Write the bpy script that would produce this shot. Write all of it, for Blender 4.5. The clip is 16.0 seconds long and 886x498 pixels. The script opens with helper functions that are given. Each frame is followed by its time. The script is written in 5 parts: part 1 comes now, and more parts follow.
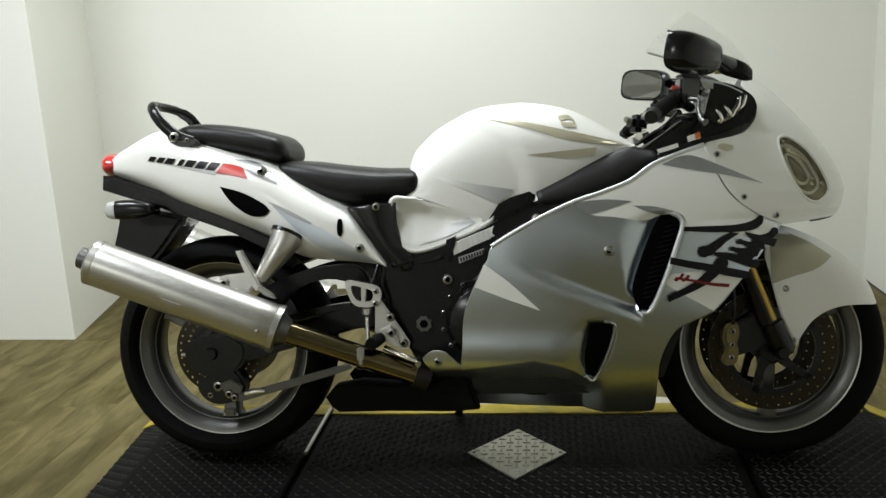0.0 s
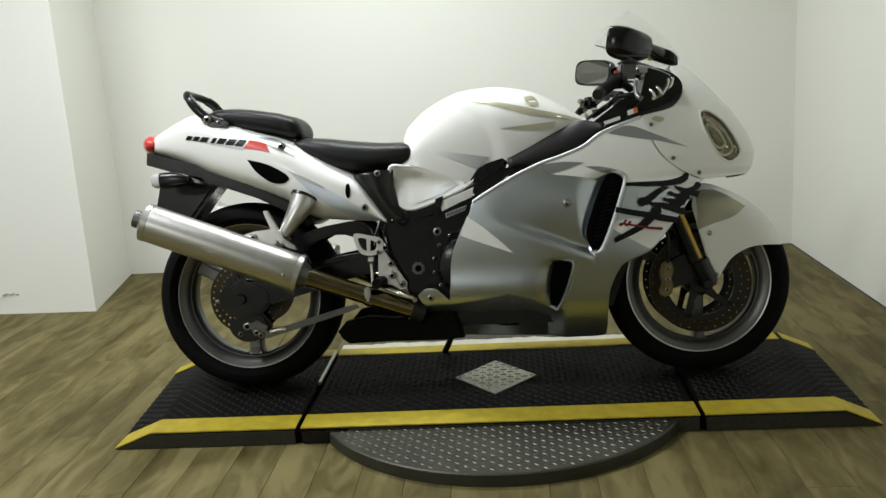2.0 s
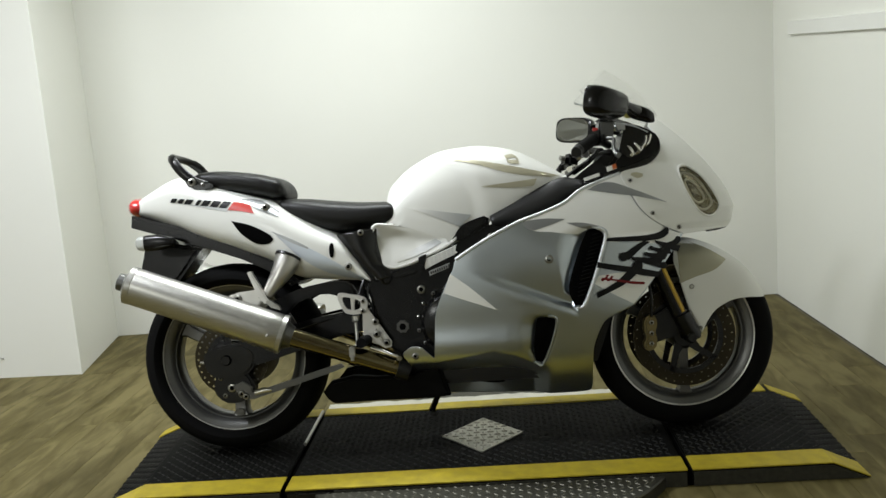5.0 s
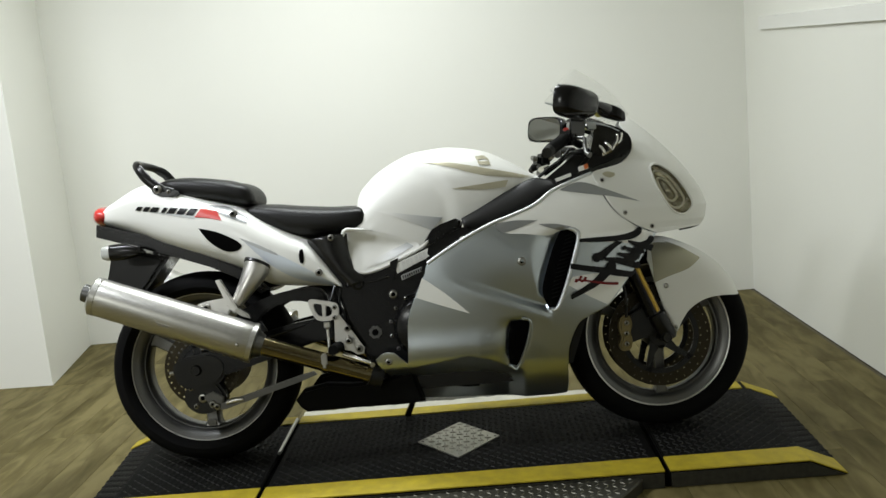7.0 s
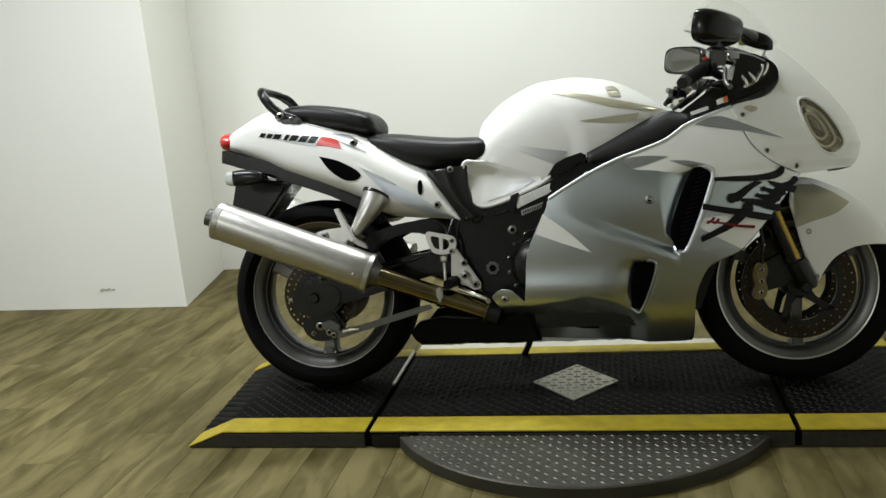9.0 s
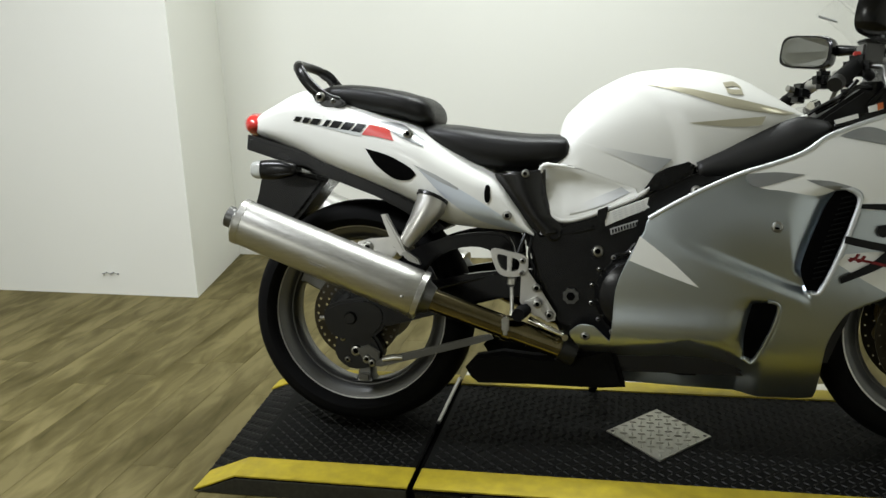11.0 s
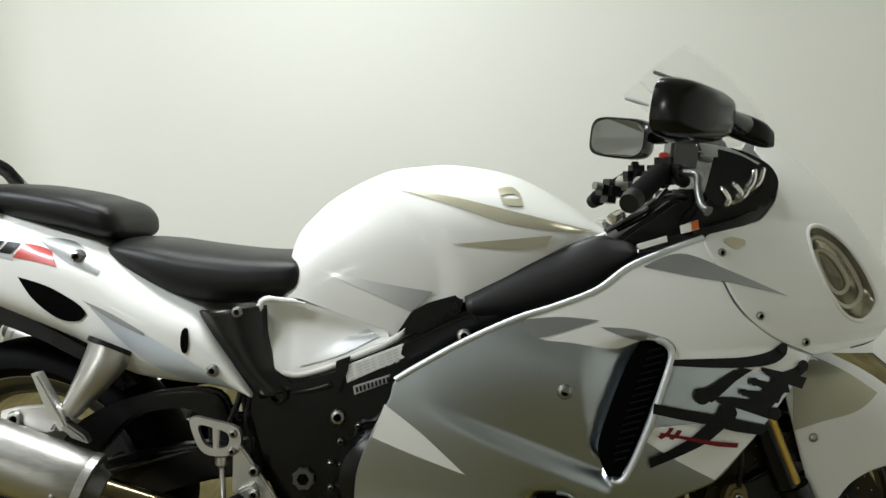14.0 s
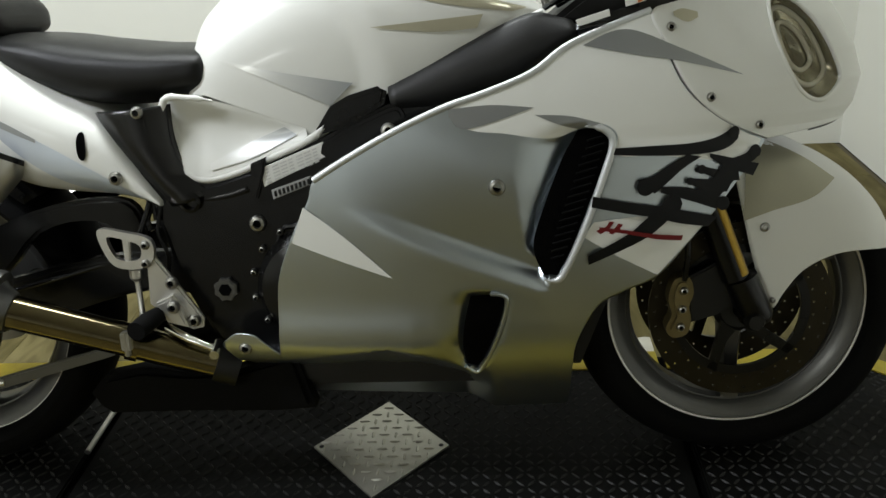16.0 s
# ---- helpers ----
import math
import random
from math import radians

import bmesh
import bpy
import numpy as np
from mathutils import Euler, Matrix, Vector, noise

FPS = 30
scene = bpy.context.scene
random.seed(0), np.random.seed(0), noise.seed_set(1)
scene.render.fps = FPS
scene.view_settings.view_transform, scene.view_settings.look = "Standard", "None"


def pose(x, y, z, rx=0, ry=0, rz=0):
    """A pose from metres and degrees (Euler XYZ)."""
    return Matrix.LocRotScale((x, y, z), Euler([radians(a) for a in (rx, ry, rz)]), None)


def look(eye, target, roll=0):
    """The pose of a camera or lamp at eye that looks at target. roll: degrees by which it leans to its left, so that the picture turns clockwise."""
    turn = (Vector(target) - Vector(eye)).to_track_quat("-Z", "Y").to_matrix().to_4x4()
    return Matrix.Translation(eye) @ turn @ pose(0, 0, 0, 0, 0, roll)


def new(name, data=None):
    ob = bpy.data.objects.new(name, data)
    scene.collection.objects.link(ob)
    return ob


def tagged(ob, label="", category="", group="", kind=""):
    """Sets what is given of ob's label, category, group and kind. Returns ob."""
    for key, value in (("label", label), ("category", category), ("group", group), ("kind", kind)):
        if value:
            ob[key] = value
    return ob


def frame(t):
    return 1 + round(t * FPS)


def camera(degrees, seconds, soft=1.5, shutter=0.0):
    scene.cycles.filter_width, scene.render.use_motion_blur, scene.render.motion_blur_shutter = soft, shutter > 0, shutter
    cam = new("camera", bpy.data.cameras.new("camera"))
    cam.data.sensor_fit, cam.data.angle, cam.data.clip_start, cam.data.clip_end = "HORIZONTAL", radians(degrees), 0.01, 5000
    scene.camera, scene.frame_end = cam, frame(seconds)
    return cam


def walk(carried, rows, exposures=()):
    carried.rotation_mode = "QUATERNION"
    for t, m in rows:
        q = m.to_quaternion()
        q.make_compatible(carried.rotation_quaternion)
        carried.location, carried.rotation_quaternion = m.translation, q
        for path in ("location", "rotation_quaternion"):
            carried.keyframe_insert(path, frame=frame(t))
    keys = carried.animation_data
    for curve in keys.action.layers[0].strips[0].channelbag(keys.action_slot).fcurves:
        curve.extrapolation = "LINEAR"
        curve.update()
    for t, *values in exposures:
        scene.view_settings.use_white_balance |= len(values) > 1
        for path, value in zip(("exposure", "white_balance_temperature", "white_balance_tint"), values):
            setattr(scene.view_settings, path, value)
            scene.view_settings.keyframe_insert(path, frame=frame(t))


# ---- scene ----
cam = camera(53.0, 16.0)
PATH = [
    (0, (0.16, -2.307, 1.168), (-0.067, -0.37, 0.725), -3.0),
    (0.5, (0.193, -2.605, 1.157), (-0.092, -0.671, 0.736), -1.5),
    (1, (0.156, -2.767, 1.142), (0.04, -0.803, 0.781), -5.3),
    (1.5, (0.139, -2.845, 1.151), (-0.027, -0.89, 0.762), -2.8),
    (2, (0.135, -2.85, 1.143), (-0.014, -0.904, 0.705), -3.7),
    (2.5, (0.152, -2.841, 1.154), (0.037, -0.885, 0.755), -3.2),
    (3, (0.147, -2.844, 1.152), (-0.002, -0.883, 0.786), -3.9),
    (3.5, (0.14, -2.849, 1.149), (-0.044, -0.894, 0.772), -5.9),
    (4, (0.144, -2.862, 1.153), (-0.005, -0.892, 0.839), -4.7),
    (4.5, (0.157, -2.863, 1.152), (0.012, -0.894, 0.835), -4.8),
    (5, (0.166, -2.86, 1.155), (0.04, -0.889, 0.835), -4.5),
    (7.5, (0.194, -2.81, 1.164), (0.115, -0.839, 0.835), -5.5),
    (8, (0.193, -2.799, 1.16), (0.102, -0.834, 0.803), -5.6),
    (8.5, (0.204, -2.772, 1.145), (0.023, -0.83, 0.703), -6.4),
    (9, (0.221, -2.731, 1.128), (-0.165, -0.817, 0.694), -5.1),
    (11.5, (-0.039, -2.207, 1.153), (-0.434, -0.319, 0.623), -1.9),
    (12, (-0.029, -2.185, 1.146), (-0.393, -0.299, 0.589), -1.5),
    (12.5, (0.074, -2.061, 1.147), (-0.229, -0.144, 0.663), -1.7),
    (13, (0.189, -1.942, 1.183), (-0.214, -0.019, 0.807), -2.0),
    (13.5, (0.229, -1.814, 1.158), (-0.102, 0.1, 0.678), -2.7),
    (14, (0.242, -1.588, 1.217), (0.07, 0.359, 0.794), -1.6),
    (14.5, (0.254, -1.504, 1.203), (0.068, 0.406, 0.639), -3.7),
    (15, (0.274, -1.471, 1.173), (0.085, 0.387, 0.458), -2.9),
    (15.5, (0.3, -1.456, 1.162), (0.147, 0.364, 0.348), -2.8),
    (16, (0.317, -1.459, 1.149), (0.189, 0.356, 0.319), -3.2),
]
walk(cam, [(t, look(eye, target, roll)) for t, eye, target, roll in PATH])

# ---- light ----
world = bpy.data.worlds.new("world")
scene.world = world
world.use_nodes = True
world.node_tree.nodes["Background"].inputs[0].default_value = (0.9, 0.95, 0.85, 1)
world.node_tree.nodes["Background"].inputs[1].default_value = 0.02
scene.view_settings.exposure = 0.0

# Out of view: third follows the bike's wall shadow, others added for brightness.
LAMPS = [
    (-0.35, 0.60, 2.6, 1.2, 0.3, 47.0, (0.95, 1.0, 1.0)),
    (-1.9, -0.80, 2.6, 1.2, 0.3, 77.0, (0.955, 1.0, 1.06)),
    (-2.6, -5.1, 2.6, 0.7, 0.3, 86.0, (0.97, 1.0, 0.96)),
]
for lx, ly, lz, lw, ld, power, tint in LAMPS:
    lamp = bpy.data.lights.new("unseen_overhead_lamp", "AREA")
    lamp.shape, lamp.size, lamp.size_y, lamp.energy, lamp.color = "RECTANGLE", lw, ld, power, tint
    new("unseen_overhead_lamp", lamp).matrix_world = pose(lx, ly, lz)


# ---- materials ----
def mat(name, color, rough=0.5, metal=0.0, coat=0.0, var=0.12, scale=6.0, bump=0.0, bump_scale=200.0, spec=0.5, rvar=0.1, flake=0.0, stretch=None):
    """A surface with grain at two scales: a broad tint and roughness drift, and a fine relief."""
    m = bpy.data.materials.new(name)
    m.use_nodes = True
    nt = m.node_tree
    n, l = nt.nodes, nt.links
    b = n["Principled BSDF"]
    b.inputs["Metallic"].default_value = metal
    b.inputs["Specular IOR Level"].default_value = spec
    b.inputs["Coat Weight"].default_value = coat
    b.inputs["Coat Roughness"].default_value = 0.12
    co = n.new("ShaderNodeTexCoord")
    src = co.outputs["Object"]
    if stretch:
        mp = n.new("ShaderNodeMapping")
        mp.inputs["Scale"].default_value = stretch
        l.new(src, mp.inputs[0])
        src = mp.outputs[0]
    big = n.new("ShaderNodeTexNoise")
    big.inputs["Scale"].default_value, big.inputs["Detail"].default_value = scale, 5
    l.new(src, big.inputs["Vector"])
    ramp = n.new("ShaderNodeMix")
    ramp.data_type = "RGBA"
    c = Vector(color)
    ramp.inputs["A"].default_value = (*(c * (1 - var)), 1)
    ramp.inputs["B"].default_value = (*[min(1, v * (1 + var)) for v in c], 1)
    l.new(big.outputs["Fac"], ramp.inputs["Factor"])
    l.new(ramp.outputs["Result"], b.inputs["Base Color"])
    mr = n.new("ShaderNodeMapRange")
    mr.inputs["To Min"].default_value, mr.inputs["To Max"].default_value = max(0.02, rough - rvar), min(1, rough + rvar)
    l.new(big.outputs["Fac"], mr.inputs["Value"])
    l.new(mr.outputs["Result"], b.inputs["Roughness"])
    if bump:
        fine = n.new("ShaderNodeTexNoise")
        fine.inputs["Scale"].default_value, fine.inputs["Detail"].default_value = bump_scale, 3
        l.new(src, fine.inputs["Vector"])
        bp = n.new("ShaderNodeBump")
        bp.inputs["Strength"].default_value, bp.inputs["Distance"].default_value = bump, 0.002
        l.new(fine.outputs["Fac"], bp.inputs["Height"])
        l.new(bp.outputs["Normal"], b.inputs["Normal"])
    return m


WHITE = mat("pearl_white_paint", (0.75, 0.752, 0.705), 0.42, coat=0.14, var=0.03, rvar=0.05)
SILVER = mat("silver_metallic_paint", (0.48, 0.525, 0.555), 0.34, metal=1.0, coat=0.25, var=0.05, rvar=0.05, bump=0.03, bump_scale=900)
# Paler than the fairing silver: the rounded edge's highlight is in the colour.
LIP = mat("highlit_silver_edge", (0.60, 0.62, 0.62), 0.45, metal=0.55, coat=0.15, var=0.04)
GREY = mat("grey_metallic_graphic", (0.30, 0.31, 0.31), 0.34, metal=0.55, coat=0.5, var=0.08, rvar=0.05)
PALEGREY = mat("pale_grey_graphic", (0.52, 0.54, 0.54), 0.34, metal=0.45, coat=0.5, var=0.08, rvar=0.05)
OLIVE = mat("warm_silver_graphic", (0.52, 0.49, 0.36), 0.3, metal=0.45, coat=0.5, var=0.08, rvar=0.05)
DULLOLIVE = mat("dull_olive_graphic", (0.36, 0.345, 0.25), 0.32, metal=0.4, coat=0.5, var=0.08, rvar=0.05)
BLACKGLOSS = mat("gloss_black_graphic", (0.004, 0.004, 0.004), 0.35, spec=0.2)
DARKRED = mat("dark_red_graphic", (0.13, 0.005, 0.006), 0.4, spec=0.3)
RED = mat("red_graphic", (0.45, 0.03, 0.02), 0.35, coat=0.4)
PLASTIC = mat("black_plastic", (0.0035, 0.0035, 0.0035), 0.27, bump=0.05, bump_scale=700, var=0.25, spec=0.35)
SATIN = mat("satin_black_frame", (0.004, 0.004, 0.004), 0.22, var=0.2, bump=0.04, bump_scale=500, spec=0.32)
DARK = mat("dark_engine_metal", (0.006, 0.006, 0.0055), 0.5, metal=0.3, var=0.4, scale=20, bump=0.2, bump_scale=120)
# Near-black that paints the shade inside holes, gaps and air outlets.
SHADOWED = mat("painted_hole_shade", (0.002, 0.002, 0.002), 0.95, spec=0.03, bump=0.4, bump_scale=300)
COVER = mat("satin_black_cover", (0.006, 0.006, 0.006), 0.22, spec=0.45, bump=0.03, bump_scale=500, var=0.2)
TEXTURED = mat("matte_textured_plastic", (0.010, 0.010, 0.0095), 0.5, spec=0.5, bump=0.2, bump_scale=500, var=0.25)
VINYL = mat("black_vinyl", (0.0055, 0.0055, 0.005), 0.40, spec=0.27, var=0.15, bump=0.25, bump_scale=650, rvar=0.08)
RUBBER = mat("tyre_rubber", (0.0028, 0.0028, 0.0027), 0.8, var=0.3, bump=0.15, bump_scale=150, spec=0.10)
ALU = mat("bare_aluminium", (0.62, 0.61, 0.58), 0.34, metal=0.9, var=0.1, scale=25, bump=0.1, bump_scale=300)
# Wheel silver taken darker: shade inside the barrels is put into the colour.
RIM = mat("shade_darkened_silver", (0.13, 0.13, 0.125), 0.38, metal=0.9, var=0.12, scale=12, bump=0.05, bump_scale=300)
CAN = mat("brushed_steel", (0.47, 0.465, 0.435), 0.38, metal=1.0, var=0.18, scale=16, bump=0.03, bump_scale=60, stretch=(1, 14, 14))
PIPE = mat("heat_tinted_steel", (0.19, 0.16, 0.09), 0.16, metal=1.0, var=0.45, scale=14, bump=0.05)
CHROME = mat("chrome", (0.75, 0.74, 0.7), 0.16, metal=1.0, var=0.05)
STEEL = mat("steel_bolt", (0.36, 0.355, 0.33), 0.35, metal=1.0, var=0.15, scale=40)
GOLD = mat("gold_anodised", (0.34, 0.22, 0.04), 0.3, metal=0.9, var=0.12)
CALIPER = mat("gold_brown_caliper", (0.20, 0.16, 0.07), 0.45, metal=0.6, var=0.25, scale=30)
DISC = mat("brake_disc_steel", (0.028, 0.023, 0.013), 0.40, metal=0.8, var=0.25, scale=18)
REDLENS = mat("red_lens", (0.55, 0.03, 0.025), 0.15, coat=0.8, var=0.2, scale=40)
CLEARLENS = mat("smoked_clear_lens", (0.42, 0.43, 0.40), 0.15, coat=0.8, var=0.2, scale=40)
PAPER = mat("label_paper", (0.74, 0.74, 0.70), 0.5, var=0.05)
FAINT = mat("faint_label_print", (0.58, 0.58, 0.56), 0.5, var=0.2, scale=60)
PRINT = mat("label_print", (0.33, 0.33, 0.32), 0.5, var=0.3, scale=60)
ORANGE = mat("orange_label", (0.65, 0.16, 0.04), 0.5)
MIRROR = mat("mirror_glass", (0.40, 0.41, 0.40), 0.03, metal=1.0, var=0.02, rvar=0.01)
WALL = mat("white_wall_paint", (0.80, 0.80, 0.74), 0.6, var=0.025, scale=1.7, bump=0.12, bump_scale=140)
DARKWALL = mat("unseen_wall_grey", (0.50, 0.50, 0.49), 0.7, var=0.08, scale=2, bump=0.1, bump_scale=100)
CEIL = mat("unseen_ceiling_paint", (0.62, 0.62, 0.60), 0.8, var=0.03, bump=0.1, bump_scale=60)
TRIM = mat("white_trim_paint", (0.80, 0.80, 0.76), 0.4, var=0.03)
YELLOW = mat("worn_yellow_paint", (0.40, 0.31, 0.014), 0.6, var=0.42, scale=26, bump=0.3, bump_scale=160)
MAT = mat("black_tread_plate", (0.0042, 0.0042, 0.0037), 0.62, spec=0.08, var=0.35, scale=5, bump=0.25, bump_scale=220)
SIDE = mat("dark_side_plate", (0.028, 0.027, 0.020), 0.5, spec=0.25, var=0.7, scale=60, bump=0.2, bump_scale=180)
LUG = mat("worn_black_lug", (0.011, 0.011, 0.0095), 0.45, spec=0.2, var=0.5, scale=7, bump=0.2, bump_scale=220)
# Brighter than the turntable's plate: the lugs' highlights are put into the colour.
TREAD = mat("highlit_lug_steel", (0.14, 0.136, 0.11), 0.5, metal=0.85, var=0.3, scale=10, bump=0.15, bump_scale=200)
BRIGHTTREAD = mat("bare_tread_plate", (0.40, 0.39, 0.34), 0.42, metal=0.9, var=0.25, scale=14, bump=0.15, bump_scale=200)
DULLTREAD = mat("dull_tread_plate", (0.066, 0.064, 0.050), 0.5, metal=0.7, var=0.4, scale=7, bump=0.2, bump_scale=200)
PALESTRIP = mat("ragged_pale_strip", (0.60, 0.58, 0.50), 0.5, metal=0.2, var=0.25, scale=20, bump=0.3, bump_scale=90)


def glass_mat(name, color, rough, alpha):
    m = bpy.data.materials.new(name)
    m.use_nodes = True
    b = m.node_tree.nodes["Principled BSDF"]
    b.inputs["Base Color"].default_value = (*color, 1)
    b.inputs["Roughness"].default_value = rough
    b.inputs["Alpha"].default_value = alpha
    return m


GLOSS = mat("deep_gloss_black", (0.004, 0.004, 0.004), 0.07, coat=0.6, var=0.1, rvar=0.03)
MIRRORBLACK = mat("gloss_black_plastic", (0.003, 0.003, 0.003), 0.20, spec=0.4, rvar=0.03, var=0.2)
BOWL = mat("smoky_headlight_bowl", (0.36, 0.33, 0.22), 0.22, metal=0.9, coat=0.6, var=0.25, scale=25)
SMOKE = mat("smoky_plastic", (0.045, 0.045, 0.042), 0.3, coat=0.3, var=0.15)
REFLECTOR = mat("smoky_reflector", (0.60, 0.57, 0.44), 0.3, coat=0.3, var=0.25, scale=30)
OLIVEPIECE = mat("plain_olive", (0.30, 0.28, 0.06), 0.5, var=0.2)
GLASS = glass_mat("clear_screen", (0.75, 0.76, 0.70), 0.05, 0.12)
LENS = glass_mat("headlight_lens", (0.55, 0.54, 0.46), 0.04, 0.07)


def wood_mat():
    m = bpy.data.materials.new("grey_brown_wood_vinyl")
    m.use_nodes = True
    n, l = m.node_tree.nodes, m.node_tree.links
    b = n["Principled BSDF"]
    co, info = n.new("ShaderNodeTexCoord"), n.new("ShaderNodeObjectInfo")
    mul = n.new("ShaderNodeVectorMath")
    mul.operation = "MULTIPLY_ADD"
    mul.inputs[1].default_value = (13.0, 3.4, 13.0)
    off = n.new("ShaderNodeCombineXYZ")
    k = n.new("ShaderNodeMath")
    k.operation = "MULTIPLY"
    k.inputs[1].default_value = 37.0
    l.new(info.outputs["Random"], k.inputs[0])
    for a in range(3):
        l.new(k.outputs[0], off.inputs[a])
    l.new(co.outputs["Object"], mul.inputs[0])
    l.new(off.outputs[0], mul.inputs[2])
    grain, cloud = n.new("ShaderNodeTexNoise"), n.new("ShaderNodeTexNoise")
    grain.inputs["Scale"].default_value, grain.inputs["Detail"].default_value, grain.inputs["Distortion"].default_value = 1.5, 9, 0.8
    cloud.inputs["Scale"].default_value, cloud.inputs["Detail"].default_value = 0.55, 3
    l.new(mul.outputs[0], grain.inputs["Vector"])
    l.new(mul.outputs[0], cloud.inputs["Vector"])
    ramp = n.new("ShaderNodeValToRGB")
    e = ramp.color_ramp.elements
    e[0].position, e[0].color = 0.37, (0.060, 0.049, 0.014, 1)
    e[1].position, e[1].color = 0.64, (0.165, 0.138, 0.058, 1)
    mid = e.new(0.5)
    mid.color = (0.103, 0.085, 0.032, 1)
    add = n.new("ShaderNodeMath")
    add.operation = "MULTIPLY_ADD"
    add.inputs[1].default_value, add.inputs[2].default_value = 0.55, 0.0
    l.new(cloud.outputs["Fac"], add.inputs[0])
    s2 = n.new("ShaderNodeMath")
    s2.operation = "MULTIPLY_ADD"
    s2.inputs[1].default_value = 0.5
    l.new(grain.outputs["Fac"], s2.inputs[0])
    l.new(add.outputs[0], s2.inputs[2])
    l.new(s2.outputs[0], ramp.inputs["Fac"])
    tint = n.new("ShaderNodeHueSaturation")
    val = n.new("ShaderNodeMapRange")
    val.inputs["To Min"].default_value, val.inputs["To Max"].default_value = 0.90, 1.10
    l.new(info.outputs["Random"], val.inputs["Value"])
    l.new(val.outputs[0], tint.inputs["Value"])
    l.new(ramp.outputs["Color"], tint.inputs["Color"])
    l.new(tint.outputs["Color"], b.inputs["Base Color"])
    b.inputs["Roughness"].default_value = 0.6
    b.inputs["Specular IOR Level"].default_value = 0.12
    bp = n.new("ShaderNodeBump")
    bp.inputs["Strength"].default_value, bp.inputs["Distance"].default_value = 0.15, 0.002
    l.new(grain.outputs["Fac"], bp.inputs["Height"])
    l.new(bp.outputs["Normal"], b.inputs["Normal"])
    return m


WOOD = wood_mat()


def fade_mat(name, pale, deep, start, end):
    """Sprayed paint that runs from the pale to the deep tone along the graphic's length."""
    m = mat(name, deep, 0.34, metal=0.25, coat=0.5, var=0.05, rvar=0.05)
    n, l = m.node_tree.nodes, m.node_tree.links
    b = n["Principled BSDF"]
    own = b.inputs["Base Color"].links[0].from_socket
    co, sep, ease, mix = n.new("ShaderNodeTexCoord"), n.new("ShaderNodeSeparateXYZ"), n.new("ShaderNodeMapRange"), n.new("ShaderNodeMix")
    mix.data_type = "RGBA"
    l.new(co.outputs["Generated"], sep.inputs[0])
    ease.inputs["From Min"].default_value, ease.inputs["From Max"].default_value = start, end
    l.new(sep.outputs["X"], ease.inputs["Value"])
    l.new(ease.outputs[0], mix.inputs["Factor"])
    mix.inputs["A"].default_value = (*pale, 1)
    l.new(own, mix.inputs["B"])
    l.new(mix.outputs["Result"], b.inputs["Base Color"])
    return m


TANKFADE = fade_mat("tank_flash_fade", (0.80, 0.80, 0.76), (0.40, 0.42, 0.43), 0.15, 1.0)
TAILFADE = fade_mat("tail_flash_fade", (0.40, 0.42, 0.45), (0.62, 0.68, 0.74), 0.0, 0.55)
JOINT = mat("floor_joint", (0.085, 0.068, 0.040), 0.7)
SCUFF = mat("grey_scuff", (0.30, 0.30, 0.28), 0.7, var=0.3, scale=90)


# ---- mesh helpers ----
def part(name, bm, material, parent=None, label="", smooth=True, category="", kind="", group=""):
    me = bpy.data.meshes.new(name)
    bmesh.ops.recalc_face_normals(bm, faces=bm.faces[:])
    bm.to_mesh(me)
    bm.free()
    for m in material if isinstance(material, (list, tuple)) else (material,):
        me.materials.append(m)
    if smooth:
        me.shade_smooth()
    ob = new(name, me)
    if smooth:
        sharp(me)
    ob.parent = parent
    return tagged(ob, label, category, group, kind)


def sharp(me, degrees=38):
    """Edges that fold by more than the angle stay crisp."""
    b = bmesh.new()
    b.from_mesh(me)
    for e in b.edges:
        if len(e.link_faces) == 2 and e.calc_face_angle(0.0) > radians(degrees):
            e.smooth = False
    b.to_mesh(me)
    b.free()


def thing(name, label, category, m=None, group=""):
    ob = new(name)
    ob.empty_display_size = 0.1
    if m is not None:
        ob.matrix_world = m
    return tagged(ob, label, category, group)


def box(bm, x0, x1, y0, y1, z0, z1, bev=0.0, seg=2):
    r = bmesh.ops.create_cube(bm, size=1, matrix=Matrix.LocRotScale(((x0 + x1) / 2, (y0 + y1) / 2, (z0 + z1) / 2), None, (x1 - x0, y1 - y0, z1 - z0)))
    if bev:
        edges = list({e for v in r["verts"] for e in v.link_edges})
        bmesh.ops.bevel(bm, geom=edges, offset=bev, segments=seg, affect="EDGES")
    return bm


def smooth_loop(pts, n=6, closed=True):
    """A curve that runs smoothly through the points."""
    p = [Vector(q) for q in pts]
    out, count = [], len(p)
    for i in range(count if closed else count - 1):
        if closed:
            a, b, c, d = p[i - 1], p[i], p[(i + 1) % count], p[(i + 2) % count]
        else:
            a, b, c, d = p[max(i - 1, 0)], p[i], p[i + 1], p[min(i + 2, count - 1)]
        for k in range(n):
            t = k / n
            out.append(0.5 * (2 * b + (c - a) * t + (2 * a - 5 * b + 4 * c - d) * t * t + (3 * b - a - 3 * c + d) * t ** 3))
    if not closed:
        out.append(p[-1])
    return out


def rings(bm, sections, caps=True, closed=True):
    rows = [[bm.verts.new(v) for v in s] for s in sections]
    for a, b in zip(rows, rows[1:]):
        for i in range(len(a) if closed else len(a) - 1):
            j = (i + 1) % len(a)
            bm.faces.new((a[i], a[j], b[j], b[i]))
    if caps:
        bm.faces.new(rows[0])
        bm.faces.new(rows[-1])
    return bm


